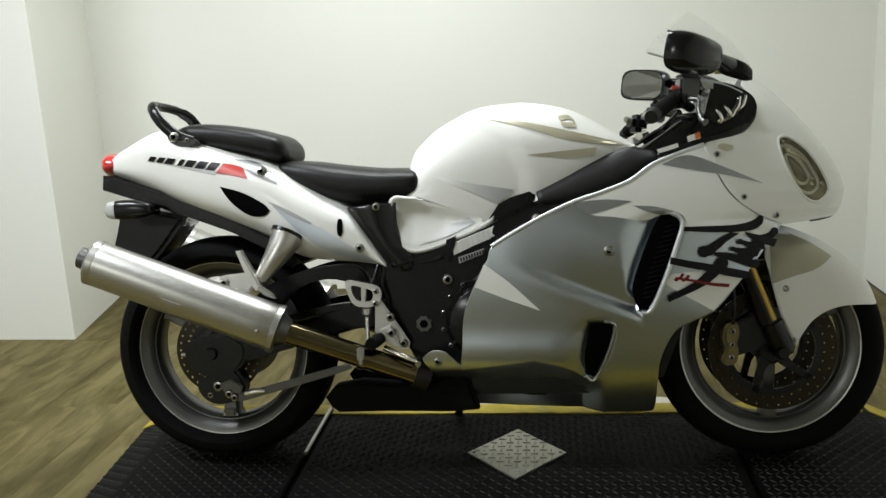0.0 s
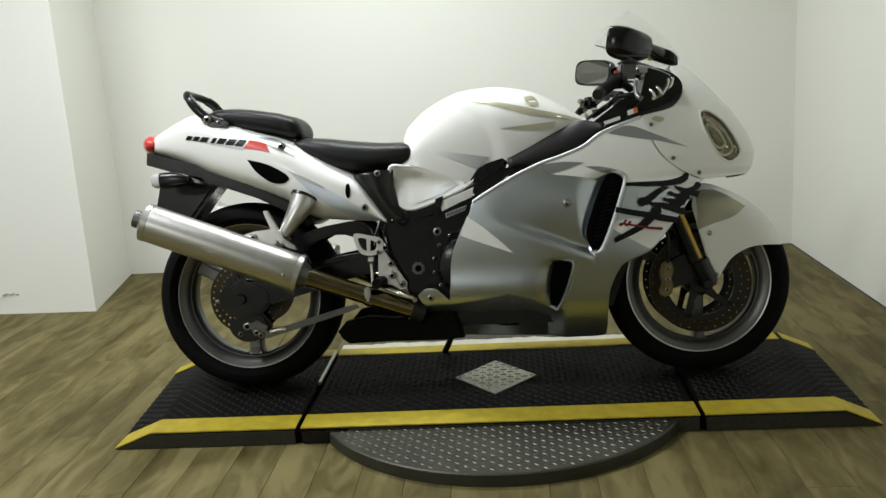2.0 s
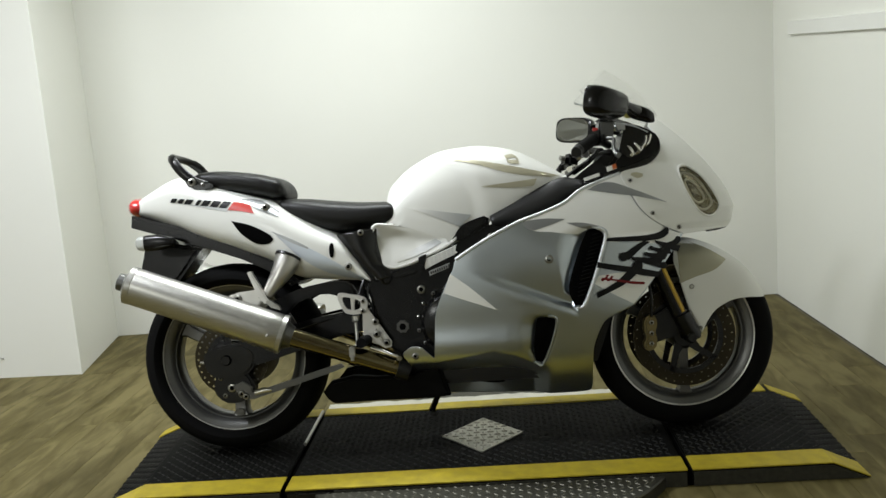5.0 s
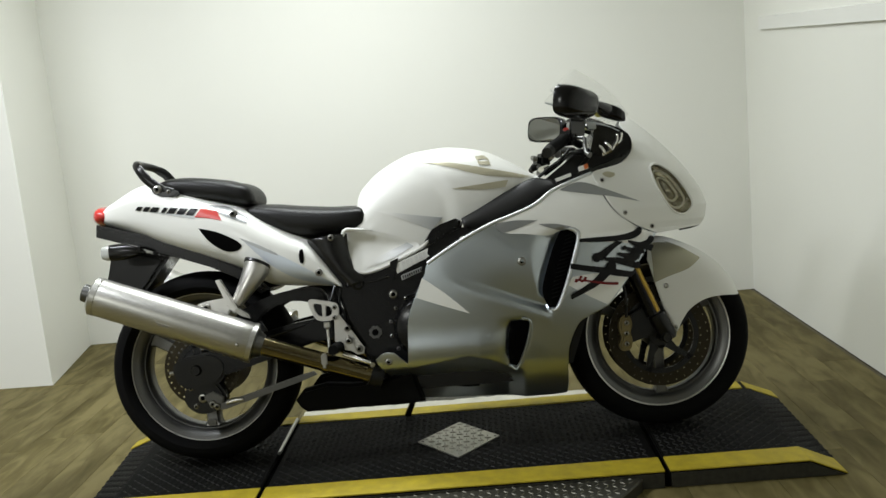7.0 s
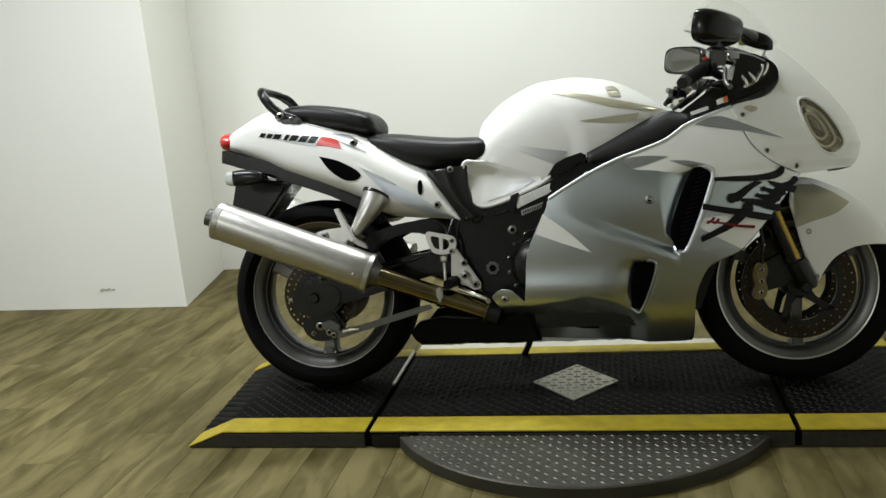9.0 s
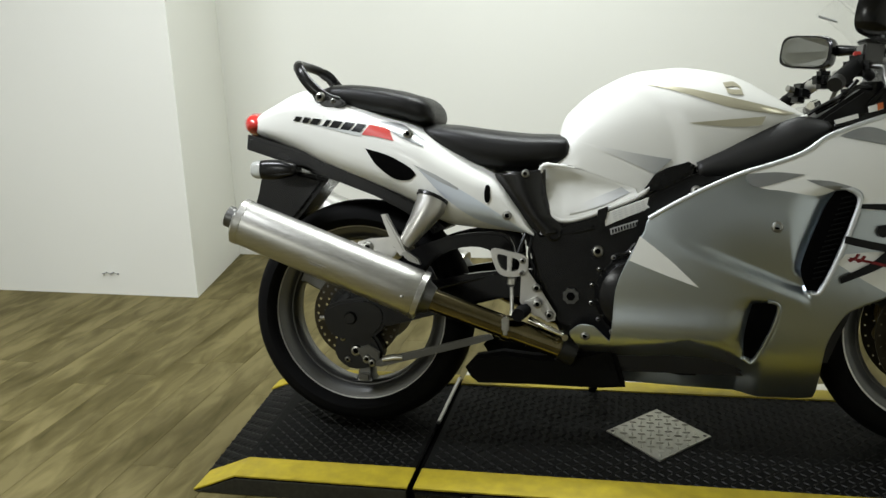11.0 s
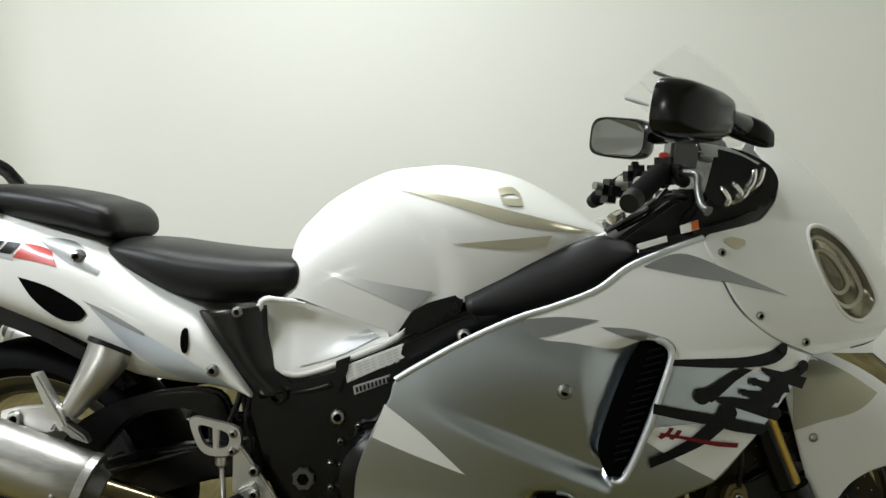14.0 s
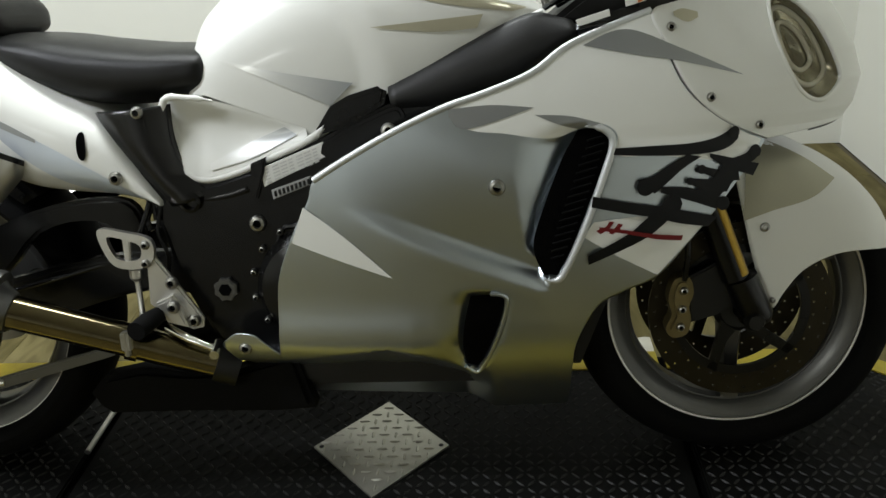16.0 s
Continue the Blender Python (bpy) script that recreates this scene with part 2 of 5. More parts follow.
def slab(pts, y0, y1, bev=0.004, bm=None, seg=2):
    """A plate with that outline in x and z, from y0 to y1, its edges rounded."""
    own = bmesh.new()
    face = own.faces.new([own.verts.new((q[0], y0, q[1])) for q in pts])
    r = bmesh.ops.extrude_face_region(own, geom=[face])
    bmesh.ops.translate(own, verts=[g for g in r["geom"] if isinstance(g, bmesh.types.BMVert)], vec=(0, y1 - y0, 0))
    if bev:
        rim = [e for e in own.edges if abs(e.verts[0].co.y - e.verts[1].co.y) < 1e-6]
        bmesh.ops.bevel(own, geom=rim, offset=bev, segments=seg, affect="EDGES")
    if bm is None:
        return own
    me = bpy.data.meshes.new("tmp")
    own.to_mesh(me)
    own.free()
    bm.from_mesh(me)
    bpy.data.meshes.remove(me)
    return bm


def tube(path, radius, sides=12, bm=None, caps=True):
    """A round bar along the path; radius: one number, or one for each point."""
    bm = bm or bmesh.new()
    p = [Vector(q) for q in path]
    rad = radius if isinstance(radius, (list, tuple)) else [radius] * len(p)
    sections, side = [], None
    for i, q in enumerate(p):
        d = (p[min(i + 1, len(p) - 1)] - p[max(i - 1, 0)]).normalized()
        if side is None:
            side = d.orthogonal().normalized()
        side = (side - d * side.dot(d)).normalized()
        up = d.cross(side)
        sections.append([q + rad[i] * (math.cos(a) * side + math.sin(a) * up) for a in [2 * math.pi * k / sides for k in range(sides)]])
    return rings(bm, sections, caps)


def lathe(profile, centre, sides=48, bm=None, closed=True, caps=False):
    """Turns a profile of (radius, y) about the y axis through the centre."""
    bm = bm or bmesh.new()
    c = Vector(centre)
    sections = [[c + Vector((r * math.cos(a), y, r * math.sin(a))) for r, y in profile] for a in [2 * math.pi * k / sides for k in range(sides)]]
    rows = [[bm.verts.new(v) for v in s] for s in sections]
    for k in range(sides):
        a, b = rows[k], rows[(k + 1) % sides]
        for i in range(len(a) if closed else len(a) - 1):
            j = (i + 1) % len(a)
            bm.faces.new((a[i], a[j], b[j], b[i]))
    return bm


def bolt(parent, x, y, z, r=0.009, depth=0.006, material=None):
    """A round-headed screw with a hex socket, its head facing -y."""
    bm = lathe([(0.0005, depth), (r, depth), (r, 0.2 * depth), (0.8 * r, -0.6 * depth), (0.5 * r, -0.8 * depth), (0.45 * r, 0.1 * depth), (0.0005, 0.1 * depth)], (x, y, z), 14, closed=False)
    # Socket faces are near-black, the shade inside put into the colour.
    for f in bm.faces:
        c = f.calc_center_median()
        f.material_index = 1 if math.hypot(c.x - x, c.z - z) < 0.44 * r else 0
    return part("bolt", bm, [material or STEEL, SHADOWED], parent)


class Body:
    """A form along x: at each station (x, top, bottom, half-width); the cross-section is a superellipse of power n."""

    def __init__(self, stations, n=2.6):
        self.s, self.n = np.array(smooth_loop([(a, b, c) for a, b, c, d in stations], 8, False)), n
        self.w = np.array(smooth_loop([(a, d, 0) for a, b, c, d in stations], 8, False))

    def at(self, x):
        xs = self.s[:, 0]
        return np.interp(x, xs, self.s[:, 1]), np.interp(x, xs, self.s[:, 2]), np.interp(x, self.w[:, 0], self.w[:, 1])

    def y(self, x, z):
        t, b, w = self.at(x)
        u = min(0.999, abs(2 * (z - (t + b) / 2) / max(1e-4, t - b)))
        return -w * (1 - u ** self.n) ** (1 / self.n)

    def mesh(self, sides=40):
        out = []
        for (x, t, b), (_, w, _) in zip(self.s, self.w):
            ring = []
            for k in range(sides):
                a = 2 * math.pi * k / sides
                ca, sa = math.cos(a), math.sin(a)
                ring.append((x, w * math.copysign(abs(ca) ** (2 / self.n), ca), (t + b) / 2 + (t - b) / 2 * math.copysign(abs(sa) ** (2 / self.n), sa)))
            out.append(ring)
        return rings(bmesh.new(), out)


def patch(upper, lower, y_of, lift=0.0, rows=8, n=6, back=0.0, bm=None, ease=1.0):
    """A sheet between two chains in x and z that follows y_of(x, z), lifted outwards (to -y)."""
    bm = bm or bmesh.new()
    up, lo = smooth_loop([(*q, 0) for q in upper], n, False), smooth_loop([(*q, 0) for q in lower], n, False)
    count = max(len(up), len(lo))

    def resample(c):
        d = np.concatenate([[0], np.cumsum([(b - a).length for a, b in zip(c, c[1:])])])
        s = np.linspace(0, d[-1], count)
        return [(np.interp(t, d, [q[0] for q in c]), np.interp(t, d, [q[1] for q in c])) for t in s]

    up, lo = resample(up), resample(lo)
    grid = []
    for (ux, uz), (lx, lz) in zip(up, lo):
        col = []
        for k in range(rows + 1):
            v = (k / rows) ** ease
            x, z = ux + (lx - ux) * v, uz + (lz - uz) * v
            col.append((x, y_of(x, z) - lift, z))
        grid.append(col)
    return rings(bm, grid, caps=False, closed=False)


def flip(bm):
    """The same form on the other side of the machine."""
    for v in bm.verts:
        v.co.y = -v.co.y
    return bm


def thicken(ob, thickness=0.003):
    mod = ob.modifiers.new("thickness", "SOLIDIFY")
    mod.thickness, mod.offset = thickness, 0
    return ob


# ---- the room ----
XL, XR, YB, YF, ZC = -4.6, 1.66, 1.96, -7.0, 2.65


def wall(name, x0, x1, y0, y1, z0, z1, label, material=WALL):
    return part(name, box(bmesh.new(), x0, x1, y0, y1, z0, z1), material, None, label, False, "wall" if "wall" in name else "ceiling", "structure")


wall("wall_north", XL - 0.12, XR + 0.12, YB, YB + 0.12, 0, ZC, "plain white painted back wall behind the motorcycle")
wall("wall_east", XR, XR + 0.12, YF, YB, 0, ZC, "white painted side wall with a trim strip")
# These three are unseen, placed and toned to shape bounce light and reflections.
wall("wall_west", XL - 0.12, XL, YF, YB, 0, ZC, "unseen white side wall, set far out to cut bounce")
wall("wall_south", XL - 0.12, XR + 0.12, YF - 0.12, YF, 0, ZC, "unseen grey wall toned for reflections on the bodywork", DARKWALL)
wall("ceiling", XL - 0.12, XR + 0.12, YF - 0.12, YB + 0.12, ZC, ZC + 0.1, "unseen ceiling toned for light bounced onto the motorcycle", CEIL)

bm = bmesh.new()
foot = [(XL, 1.32), (-1.895, 1.21), (-2.03, YB), (XL, YB)]
rings(bm, [[(x, y, z) for x, y in foot] for z in (0, ZC)])
edges = [e for e in bm.edges if abs(e.verts[0].co.z - e.verts[1].co.z) > 1 and e.verts[0].co.x > XL + 0.1 and e.verts[0].co.y < 1.5]
bmesh.ops.bevel(bm, geom=edges, offset=0.002, segments=1, affect="EDGES")
part("wall_pillar", bm, WALL, None, "boxed-out white pillar with a small scuff mark", False, "pillar", "structure")
bm = bmesh.new()
for k in range(7):
    box(bm, -2.36 + 0.012 * k, -2.353 + 0.012 * k, 1.2175, 1.24, 0.097 + 0.005 * (k * 5 % 3), 0.102 + 0.005 * (k * 3 % 3))
part("scuff_mark", bm, SCUFF, bpy.data.objects["wall_pillar"], "small grey scuff")

# The strip drops along the wall so that it fits the camera's view.
bm = bmesh.new()
rings(bm, [[(XR, y, z), (XR - 0.018, y, z + 0.002), (XR - 0.018, y, z + 0.062), (XR, y, z + 0.065)] for y, z in ((1.68, 1.36), (-1.2, 1.215))])
part("trim", bm, TRIM, None, "white painted trim strip, sloped to fit the camera's view", False, "trim", "structure")

floor = part("floor", box(bmesh.new(), XL, XR, YF, YB, -0.1, -0.004), JOINT, None, "grey-brown wood-look vinyl plank floor", False, "floor", "structure")


# ---- the display ramp ----
H = 0.05
ramp = thing("display_ramp", "low black tread-plate display ramp with yellow painted edges on the floor", "ramp")
X0, X1, S0, S1 = -0.99, 1.085, -0.53, 0.677
Y0, Y1 = -0.378, 0.345


def section(name, xs, label):
    """xs: (floor end, top end, other top end, other floor end)."""
    a, b, c, d = xs
    bm = bmesh.new()
    skew = lambda x: -0.05 if x < -0.9 else (0.02 if x > 1.0 else 0.0)
    rings(bm, [[(a + k * skew(a), y, 0.0), (b + k * skew(b), y, H), (c + k * skew(c), y, H), (d + k * skew(d), y, 0.0)] for y, k in ((Y0, 0), (Y1, 1))])
    bmesh.ops.bevel(bm, geom=bm.edges[:], offset=0.004, segments=2, affect="EDGES")
    return part(name, bm, MAT, ramp, label, False)


section("ramp_section", (-1.112, X0, S0 - 0.008, S0 - 0.008), "black sloped end section")
section("centre_section", (S0 + 0.008, S0 + 0.008, S1 - 0.008, S1 - 0.008), "flat centre section")
section("ramp_section", (S1 + 0.008, S1 + 0.008, X1, 1.195), "black sloped end section")


def strip(x0, x1, y0, y1, z0, z1, name, material, label):
    bm = bmesh.new()
    n = max(2, int(abs(x1 - x0) / 0.02))
    rings(bm, [[(x0 + (x1 - x0) * k / n, y0 + (0.0005 * math.sin(k * 1.7)), z0 + (z1 - z0) * k / n + dz) for y0, dz in ((y0, 0), (y0, 0.004), (y1, 0.004), (y1, 0))] for k in range(n + 1)])
    return part(name, bm, material, ramp, label, False)


for a, b in ((X0, S0 - 0.008), (S0 + 0.008, S1 - 0.008), (S1 + 0.008, X1)):
    strip(a, b, Y0 - 0.001, -0.280, H, H, "yellow_edge", YELLOW, "worn yellow paint stripe")
    strip(a, b, 0.265, 0.335, H, H, "yellow_edge", YELLOW, "worn yellow paint stripe")
strip(-1.157, X0 - 0.045, 0.265, 0.335, 0.003, H, "yellow_edge", YELLOW, "worn yellow paint stripe")
strip(X0 - 0.05, X0, 0.265, 0.335, H, H, "yellow_edge", YELLOW, "worn yellow paint stripe")
strip(X1 + 0.015, 1.21, 0.265, 0.335, H, 0.003, "yellow_edge", YELLOW, "worn yellow paint stripe")
strip(-1.108, X0, Y0 - 0.001, -0.280, 0.003, H, "yellow_edge", YELLOW, "worn yellow paint stripe")
strip(X1, 1.19, Y0 - 0.001, -0.280, H, 0.003, "yellow_edge", YELLOW, "worn yellow paint stripe")
rng = random.Random(7)
# Ragged pale strip, widened past the ramp's edge to show in the camera's view.
bm, fray = bmesh.new(), 0.0
rows = []
for k in range(121):
    x = S0 + 0.008 + (S1 - S0 - 0.016) * k / 120
    fray = 0.75 * fray + rng.uniform(-0.006, 0.006)
    rows.append([(x, 0.337, H - 0.004), (x, 0.337 + 0.3 * fray, H + 0.0005), (x, 0.397 + fray, H + 0.0005), (x, 0.402 + fray, H - 0.004)])
part("pale_strip", rings(bm, rows), PALESTRIP, ramp, "ragged pale strip past the ramp's back edge", False)
for s in (S0, S1):
    part("joint_gap", box(bmesh.new(), s - 0.009, s + 0.009, Y0 + 0.01, Y1 - 0.01, 0, H - 0.012), SHADOWED, ramp, "dark filler in the gap between sections", False)
bm = tube([(S0 - 0.004, -0.02, H + 0.006), (S0 - 0.004, 0.30, H + 0.006)], 0.006, 8)
part("hinge_rod", bm, STEEL, ramp, "thin steel rod along the joint")
bm = box(bmesh.new(), S0 + 0.012, S0 + 0.15, Y0 - 0.006, Y0 + 0.03, 0.002, H - 0.006, 0.004)
part("side_block", bm, PLASTIC, ramp, "black block beside the turntable", False)

# side skirts of the ramp
for a, b in ((X0, S0 - 0.01), (S0 + 0.155, S1 - 0.01), (S1 + 0.01, X1)):
    foot = (-1.100 if a == X0 else a, 1.183 if b == X1 else b)
    part("side_plate", slab([(foot[0], 0.002), (a, H - 0.005), (b, H - 0.005), (foot[1], 0.002)], Y0 - 0.004, Y0 + 0.001, 0.001), SIDE, ramp, "scuffed dark side plate", False)


def lugs(places, size, material, name, parent, label):
    """Raised tread lugs, alternately turned, as one mesh."""
    verts, faces = [], []
    lx, ly, lz = size
    for x, y, z, turn in places:
        c, s = math.cos(turn), math.sin(turn)
        k = len(verts)
        for ux, uy, uz in ((-1, 0, 0), (-0.3, -1, 0), (0.3, -1, 0), (1, 0, 0), (0.3, 1, 0), (-0.3, 1, 0), (-0.6, 0, 1), (0.6, 0, 1)):
            px, py = ux * lx, uy * ly
            verts.append((x + c * px - s * py, y + s * px + c * py, z + uz * lz))
        faces += [tuple(k + i for i in f) for f in ((0, 1, 6), (1, 2, 7, 6), (2, 3, 7), (3, 4, 7), (4, 5, 6, 7), (5, 0, 6))]
    me = bpy.data.meshes.new(name)
    me.from_pydata(verts, [], faces)
    me.materials.append(material)
    ob = new(name, me)
    ob.parent = parent
    return tagged(ob, label, kind="stuff")


def tread_grid(x0, x1, y0, y1, z, step, keep=lambda x, y: True, turn0=0.0):
    out, i = [], 0
    nx, ny = int((x1 - x0) / step), int((y1 - y0) / step)
    for i in range(nx + 1):
        for j in range(ny + 1):
            x, y = x0 + i * step, y0 + j * step
            if keep(x, y):
                out.append((x, y, z, radians(45 if (i + j) % 2 else -45) + turn0))
    return out


in_diamond = lambda x, y: abs(x - 0.068) / 0.142 + abs(y + 0.008) / 0.16 < 1
places = tread_grid(X0 + 0.01, X1, -0.270, 0.262, H - 0.0005, 0.021, lambda x, y: not in_diamond(x, y) and abs(x - S0) > 0.02 and abs(x - S1) > 0.02)
for i in range(6):
    for j in range(26):
        y = -0.270 + j * 0.021
        k = (y - Y0) / (Y1 - Y0)
        for top_x, foot_x in ((X0 - 0.05 * k, -1.112 - 0.05 * k), (X1 + 0.02 * k, 1.195 + 0.02 * k)):
            u = (i + 0.4) / 6
            places.append((top_x + (foot_x - top_x) * u, y, H * (1 - u) - 0.0005, radians(45 if (i + j) % 2 else -45)))
lugs(places, (0.0115, 0.0036, 0.0030), LUG, "tread_pattern", ramp, "raised black tread lugs")
bm = bmesh.new()
rings(bm, [[(0.068 + 0.137 * u, -0.008 + 0.155 * v, z) for u, v in ((-1, 0), (0, -1), (1, 0), (0, 1))] for z in (H - 0.002, H + 0.004)])
plate = part("diamond_plate", bm, BRIGHTTREAD, ramp, "bare steel diamond-shaped tread plate", False)
lugs(tread_grid(-0.07, 0.21, -0.16, 0.15, H + 0.0035, 0.0235, lambda x, y: abs(x - 0.068) / 0.128 + abs(y + 0.008) / 0.146 < 1, radians(45)), (0.0125, 0.0036, 0.003), BRIGHTTREAD, "tread_pattern", plate, "raised steel tread lugs")
for u in (-1, 1):
    r = 0.005
    bm = lathe([(0.0003, 0.002), (r, 0.002), (r, 0), (0.0003, -0.001)], (0, 0, 0), 12, closed=False)
    ob = part("rivet", bm, DARK, plate)
    ob.matrix_basis = pose(0.068 + u * 0.121, -0.008, H + 0.0045, -90, 0, 0)

table = thing("turntable", "round steel tread-plate turntable partly under the ramp", "turntable")
bm = bmesh.new()
C, R = (0.085, -0.09), 0.595
prof = [(R, 0.0), (R, 0.034), (R - 0.004, 0.038), (0.02, 0.038)]
rings(bm, [[(C[0] + r * math.cos(a), C[1] + r * math.sin(a), z) for a in [2 * math.pi * k / 120 for k in range(120)]] for r, z in prof])
part("disc", bm, DULLTREAD, table, "dull steel tread plate")
lugs([(C[0] + 0.024 * i, C[1] + 0.021 * j, 0.0375, radians(40 if (i + j) % 2 else -40)) for i in range(-25, 26) for j in range(-28, -13) if math.hypot(0.024 * i, 0.021 * j) < R - 0.012], (0.011, 0.0032, 0.0026), TREAD, "tread_pattern", table, "raised steel tread lugs")

# ---- the motorcycle, built upright and leant on its side stand ----
LEAN = 9.0
bike = thing("motorcycle", "white and silver sport motorcycle with black seats on a ramp", "motorcycle", pose(0, 0, H, -LEAN, 0, 0))
SIDES = (-1, 1)


def sided(bm, s):
    return bm if s < 0 else flip(bm)


# wheels
def wheel(name, cx, cz, radius, width, rim_r, label, spoke_w, hub_r):
    hw = width / 2
    bead = 0.62 * hw
    tread = []
    for k in range(17):
        a = math.pi * (k / 16) - math.pi / 2
        tread.append((rim_r + (radius - rim_r) * (0.30 + 0.70 * abs(math.cos(a)) ** 0.75), hw * math.sin(a)))
    prof = [(rim_r - 0.004, -bead)] + [(rim_r + 0.15 * (radius - rim_r), -0.92 * hw)] + tread + [(rim_r + 0.15 * (radius - rim_r), 0.92 * hw)] + [(rim_r - 0.004, bead)]
    tyre = part("tyre", lathe(prof, (0, 0, 0), 96), RUBBER, None, "black road tyre")
    w = part(name, lathe([(rim_r + 0.006, -bead - 0.006), (rim_r + 0.006, -bead + 0.004), (rim_r - 0.010, -bead + 0.006), (rim_r - 0.020, -0.80 * bead), (rim_r - 0.034, -0.5 * bead), (rim_r - 0.034, 0.5 * bead), (rim_r - 0.020, 0.80 * bead), (rim_r - 0.012, bead - 0.006),
                          (rim_r + 0.006, bead - 0.004), (rim_r + 0.006, bead + 0.006), (rim_r - 0.013, bead + 0.002), (rim_r - 0.027, 0.80 * bead), (rim_r - 0.042, 0.45 * bead), (rim_r - 0.042, -0.45 * bead), (rim_r - 0.027, -0.80 * bead), (rim_r - 0.013, -bead - 0.002)], (0, 0, 0), 96), RIM, bike, label)
    w.matrix_basis = pose(cx, 0, cz)
    # Brighter metal ring stands in for the highlight along the rim's edge.
    for y in (-bead - 0.005, bead + 0.005):
        ring = lathe([(rim_r + 0.002 + 0.0042 * math.cos(a), y + 0.0042 * math.sin(a)) for a in [math.pi * k / 4 for k in range(8)]], (0, 0, 0), 96)
        part("rim_lip", ring, ALU, w, "rim lip in brighter metal for its highlight")
    for y in (-0.62 * bead, 0.62 * bead):
        ring = lathe([(rim_r - 0.034 + 0.003 * math.cos(a), y + 0.003 * math.sin(a)) for a in [math.pi * k / 4 for k in range(8)]], (0, 0, 0), 96)
        part("rim_ridge", ring, RIM, w)
    tyre.parent = w
    for k in range(3):
        a = radians(270 + 120 * k)
        bm = bmesh.new()
        secs = []
        for r, half, y in ((hub_r * 0.5, spoke_w * 1.25, 0.032), (hub_r * 1.2, spoke_w, 0.030), (0.6 * rim_r, 0.80 * spoke_w, 0.026), (rim_r - 0.055, 0.85 * spoke_w, 0.026), (rim_r - 0.038, 1.25 * spoke_w, 0.03)):
            secs.append([(r * math.cos(a) - v * math.sin(a), yy, r * math.sin(a) + v * math.cos(a)) for v, yy in ((-half, -0.6 * y), (-0.7 * half, -y), (0.7 * half, -y), (half, -0.6 * y), (half, 0.6 * y), (0.7 * half, y), (-0.7 * half, y), (-half, 0.6 * y))])
        part("spoke", rings(bm, secs), RIM, w)
    part("hub", lathe([(0.012, -0.075), (hub_r * 0.75, -0.075), (hub_r, -0.06), (hub_r, 0.06), (hub_r * 0.75, 0.075), (0.012, 0.075)], (0, 0, 0), 32), DARK, w)
    part("valve_block", box(bmesh.new(), -0.016, 0.016, -0.034, 0.0, -rim_r + 0.038, -rim_r + 0.064, 0.004), RIM, w)
    return w


def brake_disc(w, y, r_out, r_in, holes, hole=0.0034):
    """A drilled disc: each cell of the ring has a round hole right through it."""
    bm = bmesh.new()
    rm = 0.5 * (r_in + r_out)
    at = lambda r, a, yy: bm.verts.new((r * math.cos(a), yy, r * math.sin(a)))
    for row, (ra, rb) in enumerate(((r_in, rm), (rm, r_out))):
        for k in range(holes):
            a0, a1 = [2 * math.pi * (k + d + 0.5 * row) / holes for d in (0, 1)]
            ac, rc = 0.5 * (a0 + a1), 0.5 * (ra + rb)
            bores = []
            for yy in (y - 0.0025, y + 0.0025):
                rim = [at(r, a, yy) for r, a in ((rc, a1), (rb, a1), (rb, ac), (rb, a0), (rc, a0), (ra, a0), (ra, ac), (ra, a1))]
                bore = [at(rc + hole * math.sin(t), ac + hole * math.cos(t) / rc, yy) for t in [math.pi * q / 4 for q in range(8)]]
                for q in range(8):
                    bm.faces.new((rim[q], rim[(q + 1) % 8], bore[(q + 1) % 8], bore[q]))
                bores.append((rim, bore))
            for q in range(8):
                bm.faces.new((bores[0][1][q], bores[0][1][(q + 1) % 8], bores[1][1][(q + 1) % 8], bores[1][1][q]))
            for q in (1, 2, 5, 6):
                bm.faces.new((bores[0][0][q], bores[0][0][(q + 1) % 8], bores[1][0][(q + 1) % 8], bores[1][0][q]))
    bmesh.ops.remove_doubles(bm, verts=bm.verts[:], dist=1e-5)
    d = part("brake_disc", bm, DISC, w, "drilled steel brake disc", False)
    bm = bmesh.new()
    for k in range(5):
        a = 2 * math.pi * k / 5 + 0.3
        secs = []
        for r, half in ((0.035, 0.016), (0.5 * r_in, 0.011), (r_in + 0.004, 0.010)):
            secs.append([(r * math.cos(a + 0.25 * r / r_in) - v * math.sin(a), y + yy, r * math.sin(a + 0.25 * r / r_in) + v * math.cos(a)) for v, yy in ((-half, -0.004), (half, -0.004), (half, 0.004), (-half, 0.004))])
        rings(bm, secs)
    lathe([(r_in - 0.012, y - 0.004), (r_in + 0.004, y - 0.004), (r_in + 0.004, y + 0.004), (r_in - 0.012, y + 0.004)], (0, 0, 0), 60, bm)
    part("disc_carrier", bm, PLASTIC, d, "black disc carrier")
    return d


RW, FW = (-0.746, 0.318), (0.745, 0.300)
rear = wheel("rear_wheel", *RW, 0.314, 0.19, 0.243, "silver three-spoke rear wheel", 0.027, 0.055)
front = wheel("front_wheel", *FW, 0.300, 0.12, 0.230, "silver three-spoke front wheel", 0.020, 0.045)
brake_disc(rear, -0.088, 0.124, 0.080, 34, 0.0040)
for y in (-0.072, 0.072):
    brake_disc(front, y, 0.163, 0.120, 34, 0.0023)

